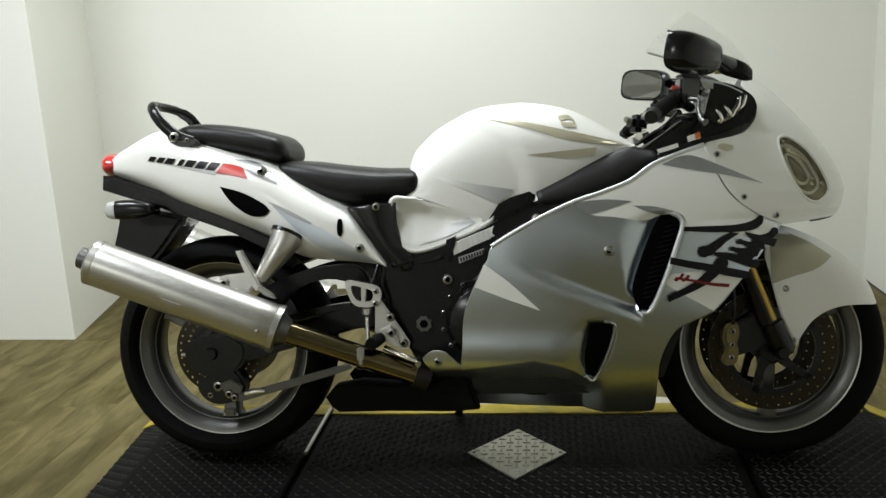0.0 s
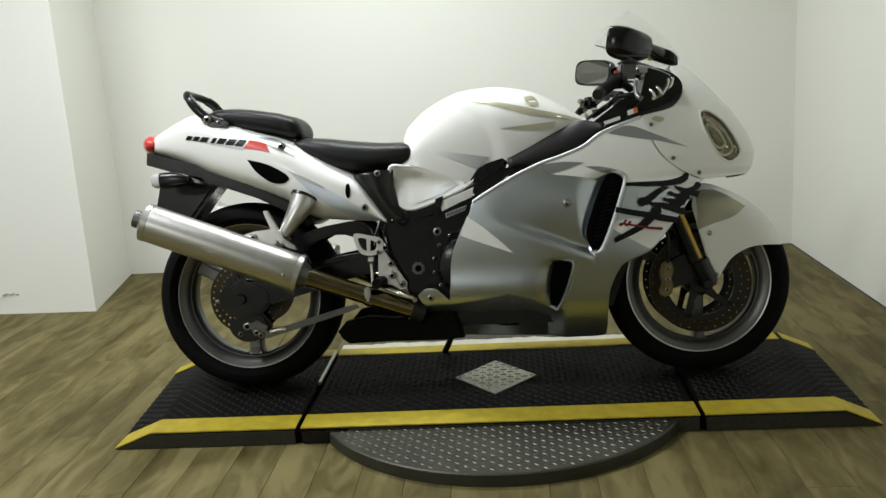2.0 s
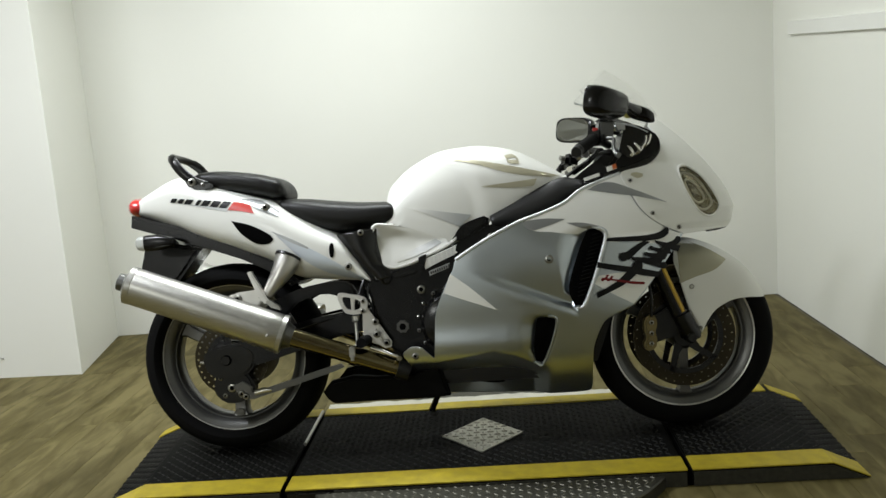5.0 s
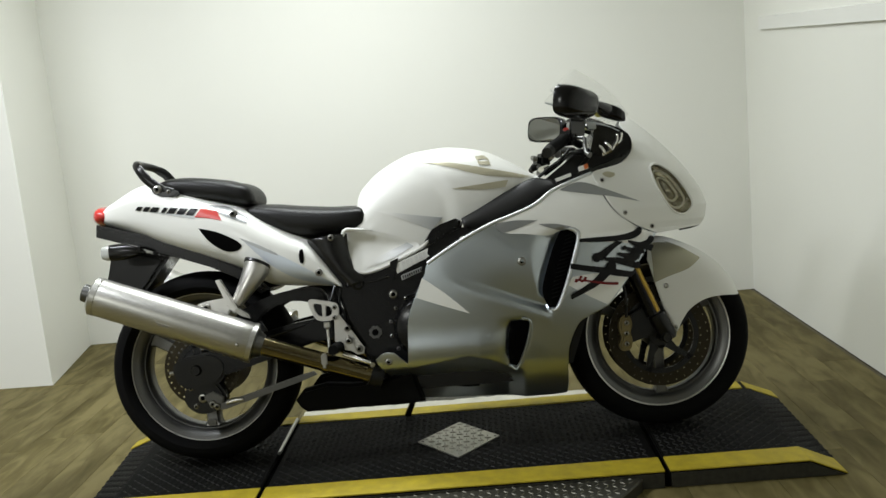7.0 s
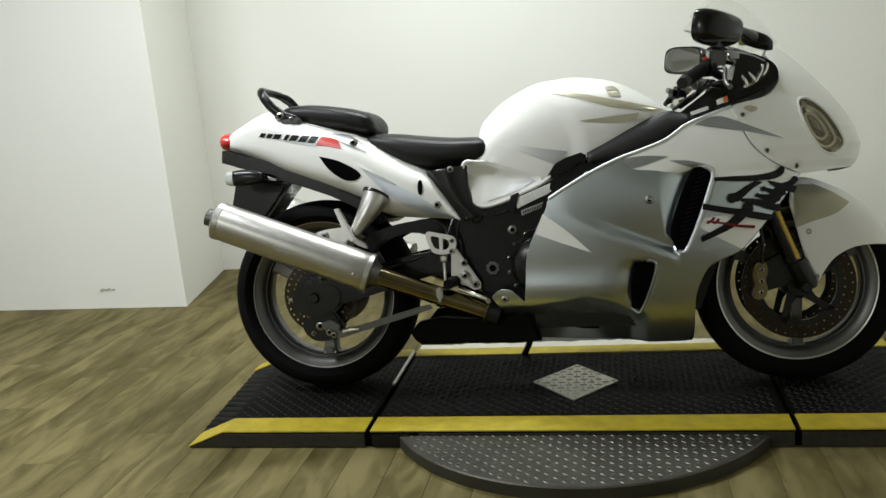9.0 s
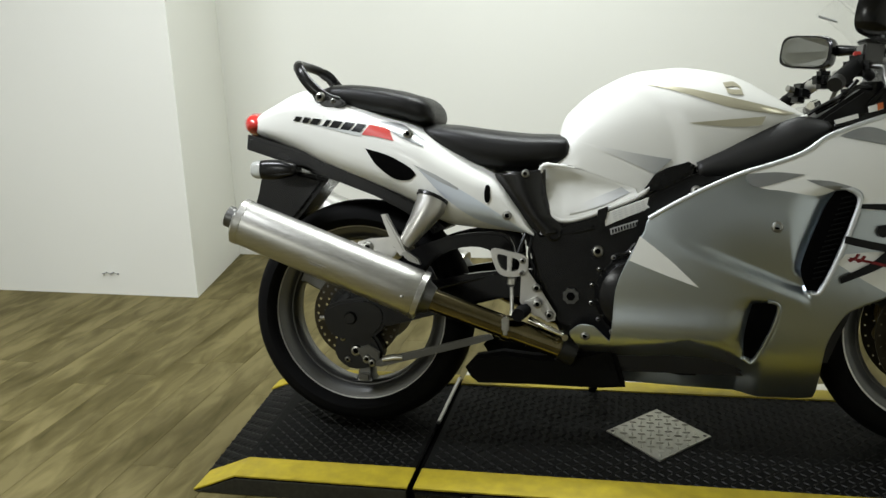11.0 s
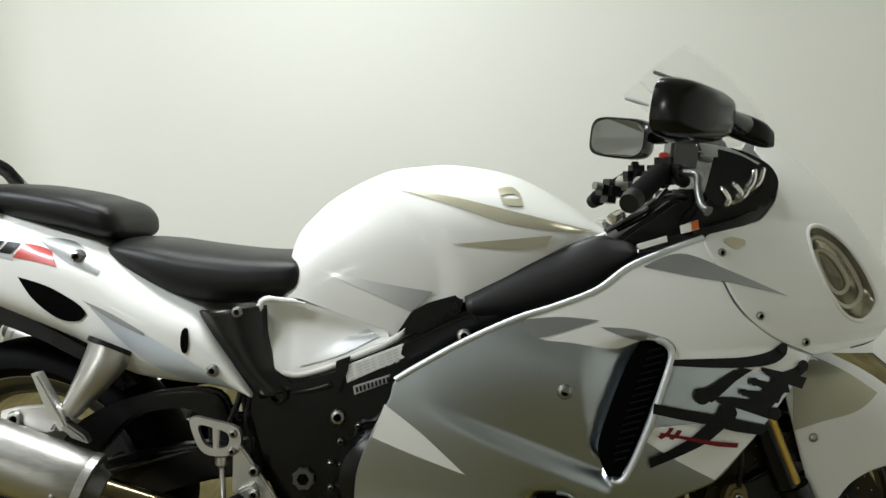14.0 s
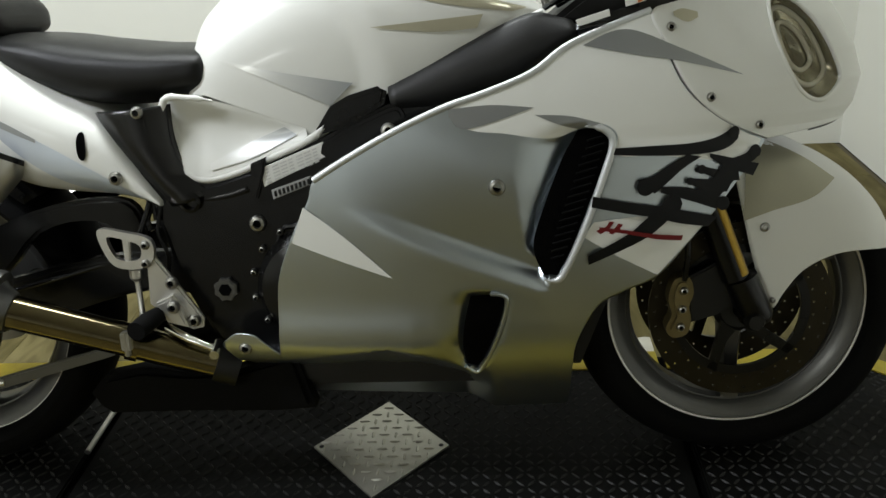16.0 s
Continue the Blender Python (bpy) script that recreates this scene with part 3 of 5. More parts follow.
# rear suspension
for s in SIDES:
    arm = [(-0.80, 0.335), (-0.70, 0.375), (-0.556, 0.412), (-0.40, 0.445), (-0.22, 0.455), (-0.14, 0.42), (-0.15, 0.36), (-0.30, 0.385), (-0.50, 0.335), (-0.68, 0.29), (-0.79, 0.29)]
    part("swingarm", sided(slab(smooth_loop(arm, 4), -0.145, -0.105, 0.008), s), SATIN, bike, "black swingarm")
    brace = [(-0.60, 0.49), (-0.50, 0.533), (-0.40, 0.55), (-0.33, 0.545), (-0.305, 0.50), (-0.31, 0.44), (-0.35, 0.44), (-0.36, 0.495), (-0.42, 0.512), (-0.50, 0.49), (-0.57, 0.42), (-0.63, 0.40), (-0.66, 0.42)]
    part("swingarm_brace", sided(slab(smooth_loop(brace, 3), -0.13, -0.10, 0.007), s), SATIN, bike, "black arched swingarm brace")
bm = tube([(-0.36, -0.14, 0.44), (-0.50, -0.15, 0.405), (-0.60, -0.15, 0.38)], 0.004, 8)
part("brake_hose", bm, PLASTIC, bike)
part("torque_arm", slab([(-0.69, 0.186), (-0.665, 0.185), (-0.40, 0.258), (-0.36, 0.272), (-0.37, 0.284), (-0.41, 0.276), (-0.68, 0.204)], -0.142, -0.130, 0.003), RIM, bike, "dull metal torque arm")
cal = part("rear_caliper", slab(smooth_loop([(-0.80, 0.215), (-0.76, 0.175), (-0.70, 0.18), (-0.665, 0.215), (-0.68, 0.26), (-0.72, 0.285), (-0.78, 0.28)], 3), -0.13, -0.075, 0.008), DARK, bike, "dark rear brake caliper")
bolt(cal, -0.738, -0.132, 0.225, 0.016)
bolt(cal, -0.69, -0.144, 0.196, 0.011)
for x, z, r, y in ((-0.705, 0.205, 0.012, -0.142), (-0.762, 0.200, 0.009, -0.132), (-0.775, 0.258, 0.008, -0.132)):
    bolt(cal, x, y, z, r)
part("caliper_bridge", slab([(-0.735, 0.232), (-0.70, 0.245), (-0.668, 0.225), (-0.672, 0.205), (-0.71, 0.19)], -0.140, -0.128, 0.003), RIM, cal, "grey caliper edge")
part("brake_line_union", tube([(-0.66, -0.138, 0.205), (-0.63, -0.140, 0.212), (-0.605, -0.140, 0.212)], [0.009, 0.010, 0.007], 10), ALU, bike)
part("adjuster_bolt", tube([(-0.84, -0.128, 0.312), (-0.80, -0.128, 0.312)], 0.006, 8), STEEL, bike)
axle = lathe([(0.0005, -0.16), (0.014, -0.16), (0.018, -0.15), (0.018, 0.16), (0.0005, 0.16)], (RW[0], 0, RW[1]), 20, closed=False)
part("rear_axle", axle, DARK, bike)
part("axle_plate", slab(smooth_loop([(-0.81, 0.35), (-0.70, 0.37), (-0.65, 0.33), (-0.68, 0.27), (-0.78, 0.26), (-0.82, 0.30)], 3), -0.15, -0.105, 0.008), DARK, bike, "black chain adjuster plate")
for s in SIDES:
    if s > 0:
        bm = lathe([(0.05, 0.105), (0.115, 0.105), (0.115, 0.111), (0.05, 0.111)], (RW[0], 0, RW[1]), 44)
        part("sprocket", bm, STEEL, bike, "steel rear sprocket")

# tail
TAIL = Body([(-1.045, 0.850, 0.822, 0.045), (-1.03, 0.868, 0.808, 0.09), (-0.98, 0.895, 0.790, 0.122), (-0.90, 0.932, 0.752, 0.145), (-0.83, 0.925, 0.716, 0.155), (-0.75, 0.895, 0.686, 0.166), (-0.66, 0.862, 0.656, 0.178), (-0.57, 0.832, 0.618, 0.188),
             (-0.50, 0.79, 0.572, 0.194), (-0.42, 0.742, 0.558, 0.197), (-0.345, 0.700, 0.552, 0.195), (-0.295, 0.632, 0.547, 0.192), (-0.25, 0.556, 0.543, 0.188)], 3.0)
part("tail_cowl", TAIL.mesh(44), WHITE, bike, "pearl white tail fairing")
TY = TAIL.y
part("tail_graphic", patch([(-0.545, 0.716), (-0.45, 0.672), (-0.36, 0.618), (-0.268, 0.556)], [(-0.545, 0.716), (-0.47, 0.640), (-0.39, 0.585), (-0.285, 0.551)], TY, 0.0018), TAILFADE, bike, "pale grey flash")
part("tail_graphic", patch([(-0.56, 0.728), (-0.50, 0.702), (-0.44, 0.668)], [(-0.56, 0.728), (-0.50, 0.690), (-0.44, 0.662)], TY, 0.0026), GREY, bike, "grey flash")
part("tail_graphic", patch([(-0.66, 0.842), (-0.60, 0.832), (-0.535, 0.79)], [(-0.66, 0.838), (-0.60, 0.800), (-0.535, 0.772)], TY, 0.0018), GREY, bike, "grey panel behind the seat")
# Black patches on the cowl paint the shade of an opening and a slot.
op = [(-0.690, 0.770), (-0.627, 0.752), (-0.569, 0.721), (-0.552, 0.702)]
part("tail_opening_patch", patch(op, [(-0.690, 0.770), (-0.660, 0.727), (-0.613, 0.692), (-0.570, 0.688), (-0.552, 0.702)], TY, 0.0016), SHADOWED, bike, "black patch for a shaded opening in the tail cowl")
part("tail_slot_patch", patch([(-0.3735, 0.66), (-0.371, 0.672), (-0.366, 0.676), (-0.361, 0.672), (-0.3585, 0.66)], [(-0.3735, 0.645), (-0.371, 0.634), (-0.366, 0.630), (-0.361, 0.634), (-0.3585, 0.645)], TY, 0.002), SHADOWED, bike, "black patch for a shaded slot")
bolt(bike, -0.316, TY(-0.316, 0.598) - 0.003, 0.598, 0.012)
bolt(bike, -0.578, TY(-0.578, 0.806) - 0.006, 0.806, 0.013, 0.010)

# the model name on the tail as slanted plain bars: black, then red
mark = lambda x: float(np.interp(x, [-0.90, -0.69, -0.61], [0.853, 0.821, 0.800]))
for x0, wide in ((-0.893, 0.018), (-0.868, 0.018), (-0.844, 0.024), (-0.806, 0.013), (-0.786, 0.025), (-0.754, 0.026), (-0.722, 0.025)):
    x1, h = x0 + wide, 0.0062 + 0.022 * (x0 + 0.893)
    up, low = [(x + 0.8 * h, mark(x) + h) for x in (x0, 0.5 * (x0 + x1), x1)], [(x - 0.8 * h, mark(x) - h) for x in (x0, 0.5 * (x0 + x1), x1)]
    part("lettering_bar", patch(up, low, TY, 0.002, 3, 4), BLACKGLOSS, bike, "black lettering bar")
part("lettering_bar", patch([(-0.682, 0.832), (-0.655, 0.827), (-0.628, 0.818)], [(-0.700, 0.806), (-0.660, 0.800), (-0.612, 0.788)], TY, 0.002, 3), RED, bike, "red lettering bar")
part("tail_graphic", patch([(-0.855, 0.839), (-0.75, 0.822), (-0.70, 0.813)], [(-0.855, 0.838), (-0.75, 0.812), (-0.70, 0.800)], TY, 0.0012, 3), PALEGREY, bike, "thin grey flash under the lettering")

under = slab([(-1.038, 0.812), (-1.042, 0.772), (-0.93, 0.735), (-0.80, 0.690), (-0.68, 0.645), (-0.60, 0.605), (-0.52, 0.545), (-0.49, 0.56), (-0.56, 0.63), (-0.70, 0.70), (-0.86, 0.76)], -0.135, 0.135, 0.01)
part("under_tail", under, PLASTIC, bike, "black plastic under-tail")
fend = slab([(-1.02, 0.735), (-0.83, 0.690), (-0.86, 0.655), (-0.90, 0.605), (-0.955, 0.545), (-1.02, 0.56), (-1.055, 0.60), (-1.04, 0.65)], -0.07, 0.07, 0.012)
part("rear_mudguard", fend, PLASTIC, bike, "black plastic number-plate hanger")
light = Body([(-1.086, 0.848, 0.836, 0.012), (-1.076, 0.866, 0.818, 0.06), (-1.052, 0.876, 0.808, 0.098), (-1.028, 0.871, 0.811, 0.104), (-1.018, 0.866, 0.814, 0.10)], 2.4)
part("tail_light", light.mesh(28), REDLENS, bike, "red tail light lens")
for s in SIDES:
    sig = Body([(-0.985, 0.735, 0.698, 0.012), (-0.965, 0.742, 0.691, 0.020), (-0.92, 0.742, 0.692, 0.022), (-0.885, 0.734, 0.699, 0.018), (-0.875, 0.728, 0.706, 0.010)], 2.6)
    ind = part("turn_signal", sig.mesh(20), PLASTIC, bike, "black rear turn signal with clear lens")
    ind.location = (0, s * 0.19, 0)
    lens = Body([(-1.004, 0.718, 0.714, 0.004), (-0.998, 0.735, 0.699, 0.013), (-0.985, 0.740, 0.693, 0.017), (-0.972, 0.742, 0.692, 0.019)], 2.4)
    part("lens", lens.mesh(20), CLEARLENS, ind, "pale clear lens")
    part("stalk", tube([(-0.92, 0, 0.716), (-0.92, -s * 0.13, 0.712)], 0.012, 10), PLASTIC, ind)

# seats and grab rail
pil = Body([(-0.845, 0.935, 0.905, 0.075), (-0.80, 0.946, 0.885, 0.11), (-0.72, 0.943, 0.866, 0.118), (-0.62, 0.926, 0.848, 0.122), (-0.585, 0.916, 0.838, 0.121), (-0.552, 0.906, 0.830, 0.118), (-0.533, 0.888, 0.832, 0.106), (-0.525, 0.866, 0.845, 0.085)], 3.2)
part("passenger_seat", pil.mesh(36), VINYL, bike, "black vinyl passenger seat")
rid = Body([(-0.555, 0.828, 0.795, 0.09), (-0.535, 0.836, 0.775, 0.115), (-0.46, 0.832, 0.738, 0.138), (-0.38, 0.820, 0.710, 0.146), (-0.28, 0.808, 0.706, 0.150), (-0.215, 0.805, 0.714, 0.150), (-0.178, 0.801, 0.722, 0.147), (-0.165, 0.790, 0.734, 0.135)], 3.0)
part("rider_seat", rid.mesh(36), VINYL, bike, "black vinyl rider seat")
rail = [(-0.775, -0.130, 0.893), (-0.810, -0.134, 0.906), (-0.845, -0.135, 0.932), (-0.870, -0.132, 0.960), (-0.887, -0.120, 0.983), (-0.908, -0.08, 1.000), (-0.918, 0.0, 1.004), (-0.908, 0.08, 1.000), (-0.887, 0.120, 0.983), (-0.870, 0.132, 0.960), (-0.845, 0.135, 0.932), (-0.810, 0.134, 0.906), (-0.775, 0.130, 0.893)]
path = smooth_loop(rail, 6, False)
band = []
for k, q in enumerate(path):
    d = (path[min(k + 1, len(path) - 1)] - path[max(k - 1, 0)]).normalized()
    out = Vector((-0.62, 0, -0.78))
    out = (out - d * out.dot(d)).normalized()
    side = d.cross(out)
    wide = 0.0155 if abs(q.y) > 0.1 else 0.013
    band.append([q + out * wide * math.cos(a) + side * 0.0095 * math.sin(a) for a in [2 * math.pi * n / 14 for n in range(14)]])
part("grab_rail", rings(bmesh.new(), band), PLASTIC, bike, "flat black grab rail behind the passenger seat")
for s in SIDES:
    foot = smooth_loop([(-0.845, 0.920), (-0.817, 0.923), (-0.775, 0.905), (-0.755, 0.893), (-0.768, 0.880), (-0.808, 0.876), (-0.834, 0.893)], 3)
    part("rail_foot", sided(slab(foot, -0.142, -0.112, 0.005), s), PLASTIC, bike, "black grab rail foot")
bolt(bike, -0.821, -0.146, 0.907, 0.014, 0.009)
bolt(bike, -0.786, -0.144, 0.897, 0.007)

# tank
TANK = Body([(-0.205, 0.742, 0.640, 0.142), (-0.190, 0.835, 0.592, 0.152), (-0.160, 0.875, 0.585, 0.160), (-0.110, 0.915, 0.592, 0.165), (-0.02, 0.957, 0.625, 0.170), (0.06, 0.968, 0.668, 0.172), (0.13, 0.968, 0.712, 0.172), (0.235, 0.945, 0.758, 0.168),
             (0.33, 0.893, 0.800, 0.152), (0.40, 0.845, 0.822, 0.120)], 2.7)


def crease(x):
    return 0.724 - 0.36 * max(0.0, x + 0.165)


def KY(x, z):
    """The tank's flank: rounded shoulders, then nearly straight down to the lower edge."""
    t, b, w = TANK.at(x)
    knee = ((x + 0.10) / 0.235) ** 2 + ((z - 0.74) / 0.215) ** 2
    w -= 0.013 * min(1.0, max(0.0, (1.12 - knee) / 0.4)) ** 1.5
    mid = b + 0.40 * (t - b)
    if z >= mid:
        u = min(0.999, (z - mid) / max(1e-4, t - mid))
        return -w * (1 - u ** 2.15) ** (1 / 2.15)
    return -w + (w - 0.93 * w) * ((mid - z) / max(1e-4, mid - b)) ** 2


def scoop(x, z):
    """The hollow in the flank between the crease and the lower edge."""
    low = np.interp(x, [-0.236, -0.228, -0.218, -0.182, -0.13, -0.06, 0.02], [0.70, 0.64, 0.606, 0.583, 0.590, 0.616, 0.655])
    v = min(1, max(0, (crease(x) - z) / max(0.004, crease(x) - low)))
    top = KY(max(x, -0.14), min(crease(x), 0.72)) + 0.0012
    amount = min(1, max(0, (0.0 - x) / 0.10))
    return top + (-0.163 - top) * v + amount * 0.017 * math.sin(math.pi * v ** 0.8) ** 2


secs = []
for (x, t, b), (_, w, _) in zip(TANK.s, TANK.w):
    split = min(max(crease(x), b + 0.02), t - 0.03)
    half = []
    for k in range(16):
        z = b + (split - 0.0008 - b) * k / 15
        half.append((KY(x, z) + (0.045 if x < 0.0 else 0.0), z))
    for k in range(31):
        z = split + (t - split) * math.sin(math.pi / 2 * k / 30)
        half.append((KY(x, z) if k < 30 else 0.0, z))
    secs.append([(x, y, z) for y, z in half] + [(x, -y, z) for y, z in half[-2::-1]])
part("fuel_tank", rings(bmesh.new(), secs), WHITE, bike, "pearl white fuel tank with grey flashes")
part("tank_graphic", patch([(0.01, 0.926), (0.12, 0.908), (0.25, 0.875), (0.372, 0.843)], [(0.01, 0.926), (0.12, 0.893), (0.22, 0.858), (0.345, 0.838)], KY, 0.0022), OLIVE, bike, "grey flash with a warm sheen")
part("tank_graphic", patch([(0.12, 0.823), (0.22, 0.830), (0.30, 0.836)], [(0.12, 0.823), (0.22, 0.812), (0.29, 0.815)], KY, 0.0022), OLIVE, bike, "grey flash")
part("tank_graphic", patch([(-0.14, 0.782), (-0.03, 0.757), (0.085, 0.736)], [(-0.14, 0.782), (-0.03, 0.735), (0.045, 0.700)], KY, 0.0022), TANKFADE, bike, "pale grey flash")
part("tank_graphic", patch([(-0.165, 0.612), (-0.10, 0.642), (-0.035, 0.668)], [(-0.165, 0.600), (-0.09, 0.620), (-0.015, 0.655)], scoop, 0.0025), TANKFADE, bike, "pale grey flash")
for a in ([(0.203, 0.921), (0.228, 0.924), (0.243, 0.912)], [(0.208, 0.908), (0.222, 0.903), (0.245, 0.902)]):
    part("tank_badge", patch(a, [(x + 0.004, z - 0.013) for x, z in a], KY, 0.003, 3), OLIVE, bike, "small metal tank badge")
lip = [(x, -0.158 if x < 0.03 else -0.147, z) for x, z in ((-0.150, 0.716), (-0.190, 0.722), (-0.232, 0.719), (-0.236, 0.66), (-0.218, 0.608), (-0.182, 0.585), (-0.13, 0.592), (-0.06, 0.618), (0.02, 0.655), (0.06, 0.705), (0.10, 0.722), (0.16, 0.742), (0.30, 0.800), (0.395, 0.836))]
for s in SIDES:
    way = smooth_loop([(x, s * abs(y), z) for x, y, z in lip], 5, False)
    bm = tube(way, [0.002 if k < 3 else 0.005 if k < 8 else 0.0065 if q.x < 0.03 else 0.005 for k, q in enumerate(way)], 10)
    part("tank_lip", bm, WHITE, bike, "white lower edge of the tank")
    pan = [(-0.236, 0.712), (-0.17, 0.742), (-0.05, 0.73), (0.05, 0.70), (0.02, 0.655), (-0.06, 0.616), (-0.13, 0.590), (-0.182, 0.583), (-0.218, 0.606), (-0.232, 0.65)]
    part("tank_side_backing", sided(slab(pan, -0.120, -0.09, 0.008), s), WHITE, bike)
    su = [(-0.240, crease(-0.240)), (-0.19, crease(-0.19)), (-0.10, crease(-0.10)), (0.0, crease(0.0))]
    sl = [(-0.238, 0.705), (-0.232, 0.65), (-0.218, 0.606), (-0.182, 0.583), (-0.13, 0.590), (-0.06, 0.616), (0.005, 0.648)]
    part("tank_side", sided(patch(su, sl, scoop, 0.0, 20, 8), s), WHITE, bike, "white hollowed side of the tank")

# frame, covers and engine
for s in SIDES:
    fr = [(-0.30, 0.60), (-0.245, 0.66), (-0.20, 0.59), (-0.179, 0.577), (-0.099, 0.600), (0.01, 0.640), (0.14, 0.70), (0.26, 0.715), (0.26, 0.60), (0.03, 0.50), (-0.02, 0.40), (-0.02, 0.25), (-0.127, 0.262), (-0.185, 0.30), (-0.235, 0.40), (-0.26, 0.50)]
    part("frame", sided(slab(fr, -0.170, -0.11, 0.010, seg=3), s), SATIN, bike, "satin black aluminium frame")
    cl = [(-0.352, 0.703), (-0.330, 0.655), (-0.290, 0.598), (-0.245, 0.540)]
    cr = [(-0.226, 0.713), (-0.222, 0.645), (-0.202, 0.595), (-0.165, 0.560)]
    swell = lambda x, z: -0.150 - 0.030 * math.sin(math.pi * min(1, max(0, (x - np.interp(z, [0.54, 0.598, 0.655, 0.703], [-0.245, -0.29, -0.33, -0.352])) / (np.interp(z, [0.56, 0.595, 0.645, 0.713], [-0.165, -0.202, -0.222, -0.226]) - np.interp(z, [0.54, 0.598, 0.655, 0.703], [-0.245, -0.29, -0.33, -0.352]))))) ** 0.7
    thicken(part("frame_cover", sided(patch(cl, cr, swell, 0.0, 16, 8), s), COVER, bike, "black satin plastic frame cover"), 0.006)
    pu, pl = [(0.143, 0.726), (0.25, 0.778), (0.372, 0.832), (0.44, 0.818)], [(0.150, 0.688), (0.235, 0.686), (0.36, 0.725), (0.45, 0.795)]
    swell2 = lambda x, z: -0.155 - 0.022 * math.sin(math.pi * min(1, max(0, (z - np.interp(x, [0.15, 0.235, 0.36, 0.45], [0.688, 0.686, 0.725, 0.795])) / (0.001 + np.interp(x, [0.143, 0.25, 0.372, 0.44], [0.726, 0.778, 0.832, 0.818]) - np.interp(x, [0.15, 0.235, 0.36, 0.45], [0.688, 0.686, 0.725, 0.795]))))) ** 0.7
    thicken(part("side_panel", sided(patch(pu, pl, swell2, 0.0, 14, 8), s), TEXTURED, bike, "matte black panel between tank and fairing"), 0.006)
    part("inner_panel", sided(slab([(0.145, 0.72), (0.25, 0.772), (0.372, 0.826), (0.44, 0.81), (0.36, 0.73), (0.235, 0.69), (0.15, 0.692)], -0.152, -0.10, 0.006), s), SATIN, bike)
    mid = [(0.012, 0.652), (0.045, 0.70), (0.075, 0.716), (0.143, 0.735), (0.135, 0.70), (0.06, 0.662)]
    part("side_panel", sided(slab(mid, -0.168, -0.12, 0.008), s), PLASTIC, bike, "black trim piece below the tank")
    bar = [(0.03, 0.640), (0.14, 0.694), (0.165, 0.690), (0.158, 0.668), (0.06, 0.612)]
    part("hose_cover", sided(slab(smooth_loop(bar, 3), -0.182, -0.15, 0.006), s), SATIN, bike, "black hose cover")
bolt(bike, -0.272, -0.181, 0.703, 0.011)
bolt(bike, 0.142, -0.185, 0.660, 0.013, material=ALU)
bolt(bike, -0.091, -0.174, 0.509, 0.015)
part("frame_plug", lathe([(0.0115, -0.165), (0.017, -0.165), (0.018, -0.180), (0.0125, -0.182)], (-0.201, 0, 0.550), 24), SATIN, bike, "frame hole rim")
nut = [(-0.157 + (0.022 if k % 2 else 0.0185) * math.cos(k * math.pi / 8), 0.395 + (0.022 if k % 2 else 0.0185) * math.sin(k * math.pi / 8)) for k in range(16)]
part("pivot_nut", slab(nut, -0.181, -0.165, 0.002), RIM, bike, "grey metal pivot nut")
# Raised black disc paints the shade of the nut's bore.
part("bore_disc", lathe([(0.0005, -0.1825), (0.0115, -0.1825), (0.0115, -0.17), (0.0005, -0.17)], (-0.157, 0, 0.395), 6), SHADOWED, bike, "black disc for the shaded hex bore")
for s in SIDES:
    shelf = smooth_loop([(-0.243, s * 0.150, 0.640), (-0.232, s * 0.154, 0.590), (-0.196, s * 0.156, 0.556), (-0.145, s * 0.157, 0.556), (-0.096, s * 0.158, 0.570)], 6, False)
    part("frame_ridge", tube(shelf, [0.008] + [0.014] * (len(shelf) - 2) + [0.010], 12), SATIN, bike, "rounded black ridge of the frame")
    strap = [(-0.092, 0.612), (-0.066, 0.622), (-0.070, 0.598), (-0.086, 0.552), (-0.096, 0.556)]
    part("cable_strap", sided(slab(strap, -0.1785, -0.165, 0.003), s), PLASTIC, bike, "black strap over the frame")
    seam = smooth_loop([(-0.060, s * 0.171, 0.475), (-0.046, s * 0.172, 0.500), (-0.022, s * 0.173, 0.505), (0.000, s * 0.173, 0.530)], 5, False)
    part("harness_wire", tube(seam, 0.0045, 8), PLASTIC, bike, "black wire on the frame")
stk = slab([(-0.078, 0.603), (0.031, 0.644), (0.036, 0.620), (-0.073, 0.572)], -0.1745, -0.168, 0.001)
part("label", stk, PAPER, bike, "white paper warning label", False)
bm = bmesh.new()
for r in range(5):
    for c in range(7):
        u, v = 0.06 + c * 0.127, 0.14 + r * 0.17
        w = 0.10 - 0.03 * ((r * 3 + c) % 3 == 0)
        q = lambda u, v: (-0.078 + 0.109 * u + 0.005 * v, 0.603 + 0.041 * u - 0.031 * v)
        slab([q(u, v), q(u + w, v), q(u + w, v + 0.07), q(u, v + 0.07)], -0.1752, -0.1744, 0, bm)
part("label_print", bm, FAINT, bike, "rows of unreadable grey print", False)
stk2 = slab([(-0.062, 0.566), (0.006, 0.588), (0.004, 0.573), (-0.060, 0.550)], -0.1742, -0.168, 0.001)
part("label", stk2, PRINT, bike, "grey stamped number plate", False)
bm = bmesh.new()
for k in range(9):
    u = 0.06 + 0.105 * k
    q = lambda u, v: (-0.062 + 0.068 * u + 0.002 * v, 0.566 + 0.022 * u - 0.0155 * v)
    slab([q(u, 0.2), q(u + 0.06, 0.2), q(u + 0.06, 0.8), q(u, 0.8)], -0.1750, -0.1741, 0, bm)
part("label_print", bm, PLASTIC, bike, "stamped marks that cannot be read", False)
